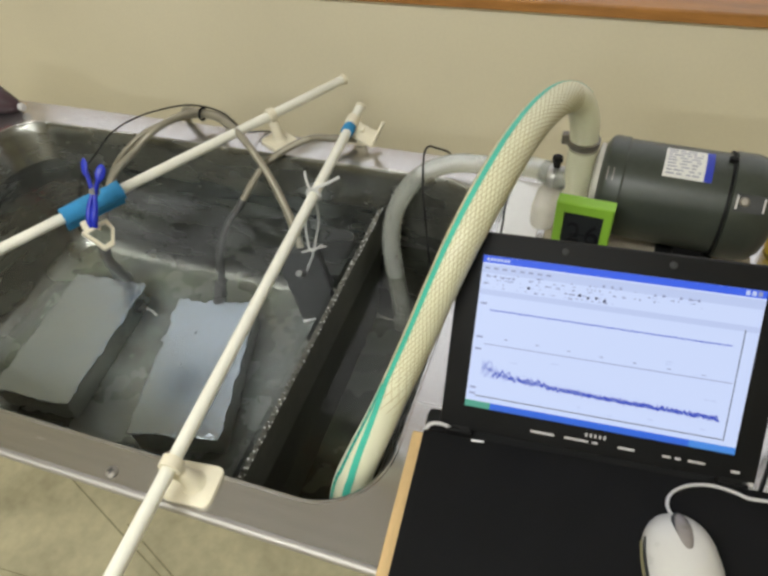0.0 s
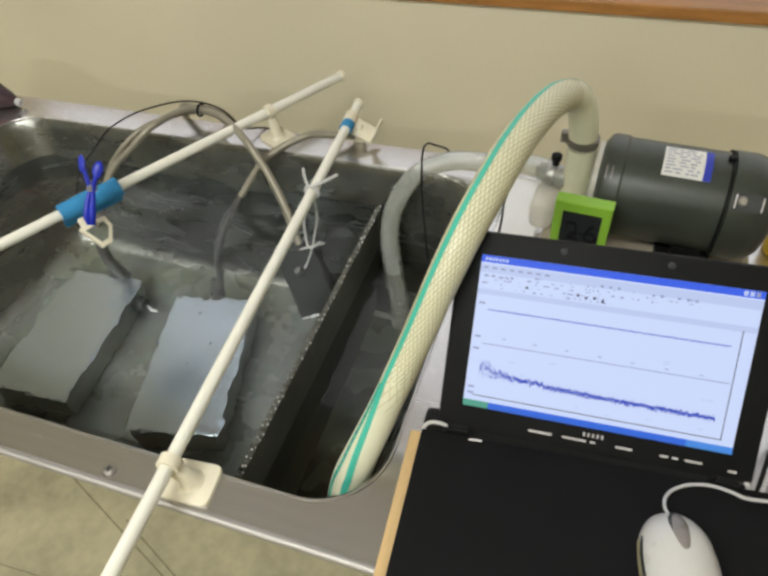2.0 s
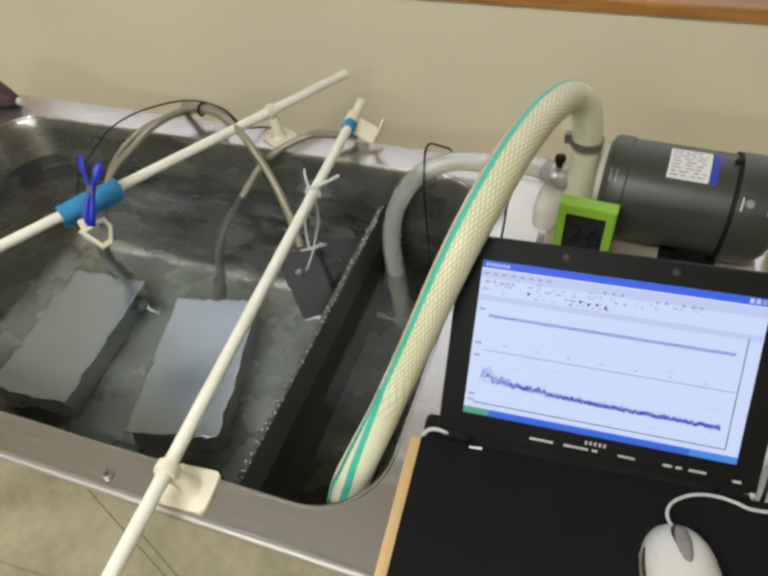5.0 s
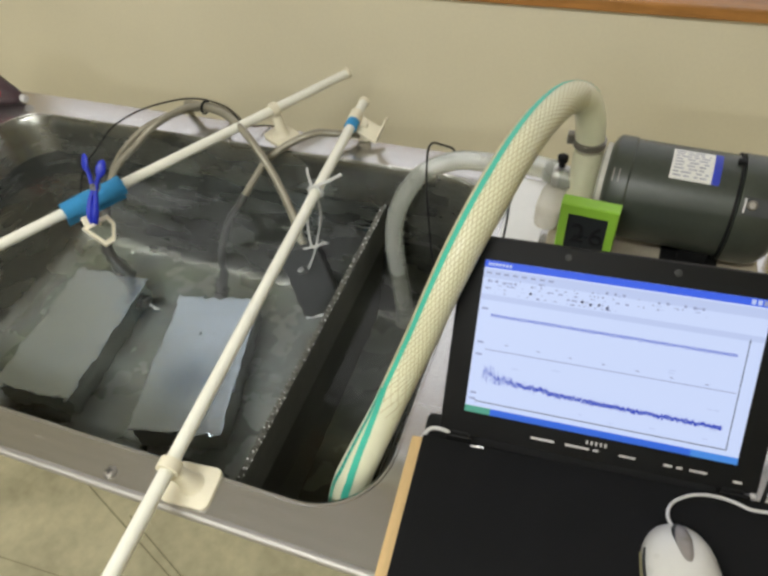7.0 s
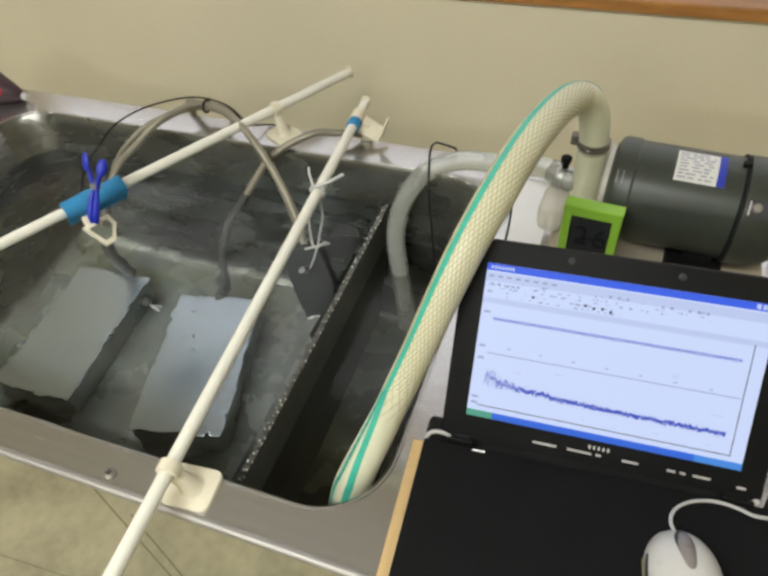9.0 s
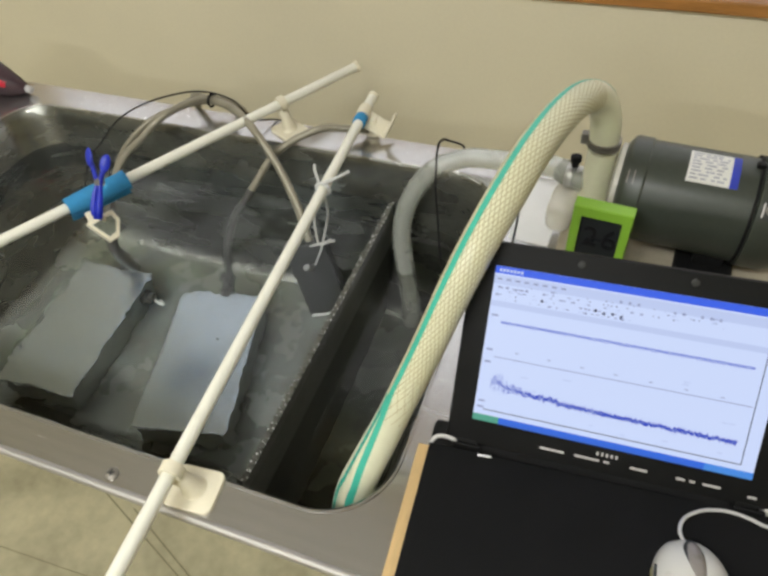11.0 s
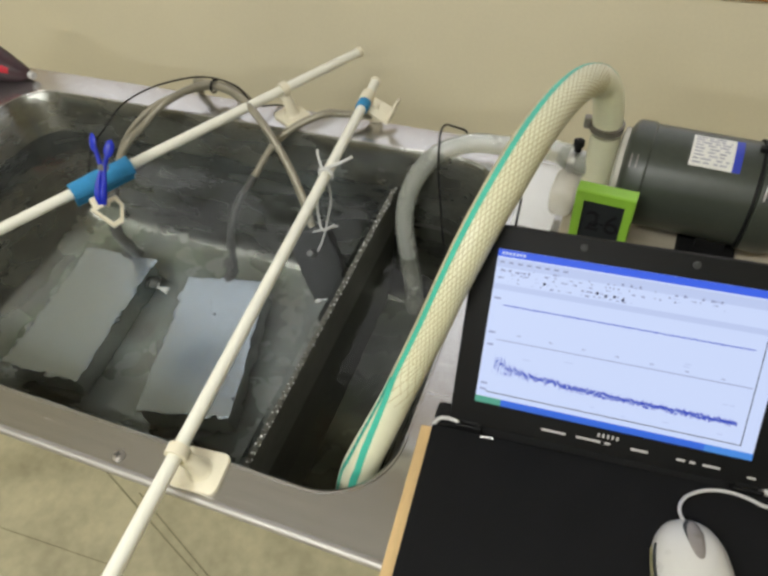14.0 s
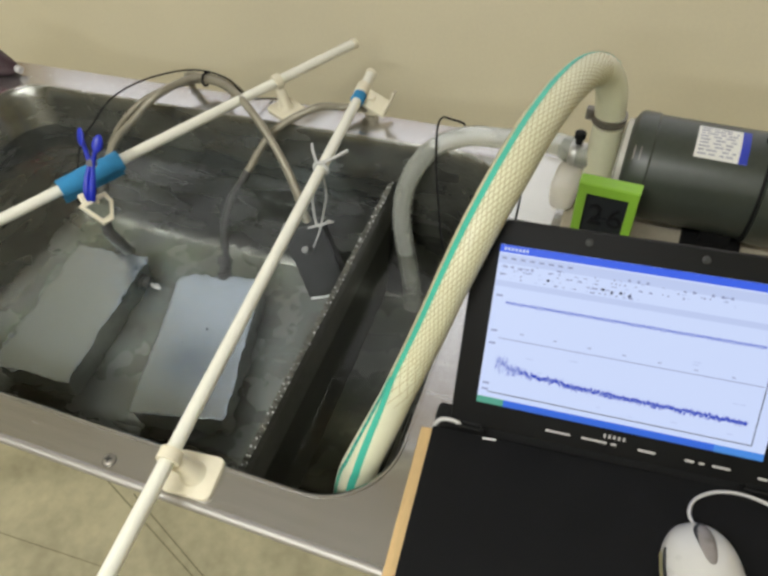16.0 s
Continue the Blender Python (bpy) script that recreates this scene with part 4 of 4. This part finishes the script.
noise_a = trace("noise_trace", 1, 0.785, 0.010, 0.045, 0.0085, 0.0013, 0.0022)
noise_b = trace("noise_trace", 2, 0.787, 0.014, 0.050, 0.007, 0.0016, 0.0026)
level_mid = trace("level_trace", 7, 0.345, 0.0015, 0.0, 0.0016, 0.0011, mat=UI_LEVEL)
level_a = trace("level_trace", 3, 0.345, 0.0032, 0.0, 0.0022, 0.0013, mat=UI_LEVEL)
level_b = trace("level_trace", 4, 0.345, 0.0042, 0.0, 0.0022, 0.0016, mat=UI_LEVEL)
for u0, u1, v in ((0.27, 0.36, 1.085), (0.40, 0.49, 1.085), (0.505, 0.525, 1.085), (0.60, 0.66, 1.085), (0.76, 0.79, 1.085), (0.805, 0.825, 1.085), (0.85, 0.91, 1.085), (1.0, 1.03, 1.10)):
    screen_rect("silver_key", u0, u1, v, v + 0.014, SILVER, 0.0006, "small silver mark")
for k in range(5):
    screen_rect("badge_bar", 0.475 + 0.017 * k, 0.483 + 0.017 * k, 1.036, 1.060, SILVER, 0.0006)
for u in (0.30, 0.68):
    part("bump_stop", bm_lathe([(0.0035, 0), (0.0035, 0.0012), (0.002, 0.0018)], pose(u * W, 0, 0.197, 90, 0, 0), 12), DARK, lid)

# ---------- board, mat, mouse ----------
shelf = thing("wooden_board", "pale wooden board laid over the laptop keyboard", "board", pose(0.6255, 0.0835, 0.8417, 0, 0, 4.2))
part("plank", bm_box(0, 0.46, -0.172, 0, 0, 0.0145, 0.0015), PLY, shelf)
pad = thing("black_mat", "matte black mat covering the wooden board", "mat", pose(0.6255, 0.0835, 0.8563, 0, 0, 4.2))
part("sheet", bm_box(0.0115, 0.46, -0.172, 0.002, 0, 0.0022, 0.0008), MAT, pad)
mouse = thing("computer_mouse", "white computer mouse with a grey scroll wheel on the mat", "mouse", pose(0.8945, 0.008, 0.8587, 0, 0, 12))
bm = bmesh.new()
rows = []
for i in range(25):
    t = i / 24
    y = 0.054 - 0.108 * t
    hw = 0.0335 * (max(0.0, 1 - (abs(2 * t - 1.06) / 1.07) ** 2.6)) ** 0.5
    hh = 0.034 * (max(0.0, 1 - (abs(2 * t - 1.12) / 1.13) ** 2.4)) ** 0.6
    rows.append([bm.verts.new((hw * math.cos(a) * (1 + 0.06 * math.sin(a)), y, max(0.0, 0.002 + hh * math.sin(a)))) for a in np.linspace(0, math.pi, 19)])
for a, b in zip(rows, rows[1:]):
    for k in range(18):
        bm.faces.new((a[k], a[k + 1], b[k + 1], b[k]))
    bm.faces.new((a[0], b[0], b[18], a[18]))
bmesh.ops.remove_doubles(bm, verts=bm.verts, dist=0.0003)
part("shell", bm, WHITE, mouse, smooth=True)
bm = bmesh.new()
bmesh.ops.create_uvsphere(bm, u_segments=20, v_segments=12, radius=1)
bmesh.ops.transform(bm, matrix=pose(0, 0.024, 0.0255, -14, 0, 0) @ Matrix.Diagonal((0.0088, 0.023, 0.009, 1)), verts=bm.verts)
part("wheel_inset", bm, WHEEL, mouse, "grey oval wheel inset", smooth=True)
bm = bmesh.new()
bmesh.ops.create_uvsphere(bm, u_segments=24, v_segments=12, radius=1)
bm.transform(pose(0, 0.024, 0.0252, -14, 0, 0) @ Matrix.Diagonal((0.0098, 0.0245, 0.0082, 1)))
part("inset_rim", bm, DARK, mouse, "dark rim round the wheel inset", smooth=True)
bm = bmesh.new()
prev = None
for t in np.linspace(0, 1, 12):
    y = 0.024 - 0.058 * t
    x = -0.0318 - 0.0018 * math.sin(math.pi * t)
    cur = [bm.verts.new((x - dx, y, z)) for dx, z in ((0.0004, 0.004), (0.0008, 0.008), (0.0004, 0.012))]
    if prev:
        for k in range(2):
            bm.faces.new((prev[k], prev[k + 1], cur[k + 1], cur[k]))
    prev = cur
part("side_grip", bm, TAN, mouse, "tan translucent side grip", smooth=True)
part("wheel", bm_lathe([(0.006, -0.003), (0.0068, -0.002), (0.0068, 0.002), (0.006, 0.003)], pose(0, 0.027, 0.0272, 0, 90, 0), 18), FITTING, mouse, smooth=True)
part("side_groove", bm_tube(smooth_path([(-0.0288, 0.026, 0.013), (-0.0325, 0.01, 0.0155), (-0.0332, -0.012, 0.0165), (-0.0313, -0.03, 0.015)], 6), 0.0014, 8), DARK, mouse, "dark side groove", smooth=True)
mcord = thing("mouse_cord", "thin white mouse cord curving over the mat", "cord")
part("cord", bm_tube(smooth_path([(0.8830, 0.0570, 0.8675), (0.8795, 0.065, 0.866), (0.8798, 0.074, 0.864), (0.883, 0.082, 0.8625), (0.889, 0.089, 0.8615), (0.900, 0.0965, 0.861), (0.914, 0.101, 0.861), (0.927, 0.102, 0.861), (0.940, 0.1005, 0.861), (0.955, 0.098, 0.861), (0.985, 0.108, 0.858), (1.02, 0.16, 0.815), (1.04, 0.2, 0.8035)], 8), 0.0017, 8), SILVER, mcord, smooth=True)
pcord = thing("power_cord", "grey and black cords beside the laptop", "cord")
for off in (0.0, 0.009):
    part("cord", bm_tube(smooth_path([(0.966 + off, 0.112, 0.835), (0.972 + off, 0.135, 0.845), (0.976 + off, 0.165, 0.87), (0.985 + off, 0.19, 0.86), (1.01 + off, 0.22, 0.804)], 8), 0.0022, 8), WHEEL if off else BLACK, pcord, smooth=True)
can = thing("yellow_bottle", "yellow plastic bottle standing beside the pump", "bottle", pose(1.034, 0.535, 0.8005))
part("body", bm_lathe([(0.026, 0), (0.03, 0.003), (0.03, 0.035), (0.022, 0.045), (0.01, 0.05)], pose(0, 0, 0), 24), YELLOW, can, smooth=True)
part("cap", bm_lathe([(0.0105, 0.048), (0.012, 0.05), (0.012, 0.062), (0.0105, 0.064)], pose(0, 0, 0), 20), BLACK, can, smooth=True)

# ---------- dark bottle lying at the far end of the rim ----------
bundle = thing("lying_bottle", "dark maroon bottle with a red label lying beside the sink", "bottle", pose(-0.382, 0.617, 0.812))
BP = smooth_path([(0, 0, 0), (-0.016, -0.001, 0.003), (-0.045, -0.005, 0.011), (-0.085, -0.010, 0.0262), (-0.125, -0.014, 0.0265), (-0.19, -0.020, 0.0265)], 8)


def bottle_radius(t):
    return 0.0065 + 0.031 * min(1.0, max(0.0, t - 0.1) / 0.5) ** 0.9


part("body", bm_tube(BP, bottle_radius, 32), MAROON, bundle, "dark maroon plastic body", smooth=True)
part("tip", bm_lathe([(0.003, 0), (0.0075, 0.002), (0.0075, 0.011), (0.0065, 0.013)], pose(0.005, 0, -0.002, 0, -74, 0), 18), SILVER, bundle, "pale tip", smooth=True)
# the side the label is turned to, set to fit the camera's view
LABEL_VIEW_SIDE = Vector((0.35, -0.82, 0.4))
bm, prev = bmesh.new(), None
for i, (p, t, sd, up) in enumerate(frames_along(BP)):
    if not 14 <= i <= 36:
        continue
    f = (LABEL_VIEW_SIDE - t * LABEL_VIEW_SIDE.dot(t)).normalized()
    g = f.cross(t)
    r = bottle_radius(i / (len(BP) - 1)) + 0.0006
    cur = [bm.verts.new(p + r * (f * math.cos(a) + g * math.sin(a))) for a in np.linspace(-0.28, 0.22, 6)]
    if prev:
        for k in range(5):
            bm.faces.new((prev[k], prev[k + 1], cur[k + 1], cur[k]))
    prev = cur
part("label", bm, RED, bundle, "bright red label", smooth=True)


# ---------- shadows of bubbles and dimples on the water, put in as dark specks ---
specks = []
for i in range(9):
    x, y = random.uniform(0.10, 0.27), random.uniform(0.16, 0.40)
    if i > 6:
        x -= 0.22
    speck = thing("speck", "tiny dark spot standing in for a shadow on the rippled water", "speck", pose(x, y, WATERLINE + 0.001), "floating specks")
    part("shadow_spot", bm_lathe([(0.0006, -0.0008), (0.0018, 0), (0.0012, 0.0008)], Matrix.Diagonal((1.0, random.uniform(0.6, 1.3), 1.0, 1)), 8), DARK, speck, smooth=True)
    specks.append((speck, x, y))


# ---------- what moves ----------
def motions():
    rnd = random.Random(5)
    # the waves drift and rock to and fro
    for ob, z, reach in ((water, WATERLINE, 0.014), (water_low, LOW, 0.0)):
        rows = []
        for i in range(65):
            t = i * 0.25
            a = rnd.uniform(0, 6.283)
            if reach:
                rows.append((t, pose(reach * math.cos(a), reach * math.sin(a), z + rnd.uniform(-0.0005, 0.0005), rnd.uniform(-0.12, 0.12), rnd.uniform(-0.12, 0.12), 0)))
            else:
                rows.append((t, pose(0.0015 * (1 + math.cos(a)), 0.012 * math.sin(a), z + rnd.uniform(-0.0012, 0.0012), 0, 0, 0)))
        walk(ob, rows)
    for speck, x, y in specks:
        walk(speck, [(i * 1.0, pose(x + rnd.uniform(-0.025, 0.025), y + rnd.uniform(-0.025, 0.025), WATERLINE + 0.001)) for i in range(17)])
    # the upper trace is two lines that part when the level rises
    level = [(0, 0), (2.1, 0), (2.5, 0.5), (3.0, 1), (4.2, 1), (9.3, 1), (11.4, 0.8), (11.8, 0.2), (12.2, 0), (14.2, 0), (14.8, 0.4), (15.3, 1), (16, 0.9)]
    for ob, s in ((level_a, 1), (level_b, -1)):
        walk(ob, [(t, pose(0, 0, s * 0.0009 * k)) for t, k in level])
    for ob, s in ((noise_a, 1), (noise_b, -1)):
        walk(ob, [(i * 0.4, pose(rnd.uniform(-0.0012, 0.0012), 0, rnd.uniform(-0.0008, 0.0008))) for i in range(41)])


motions()
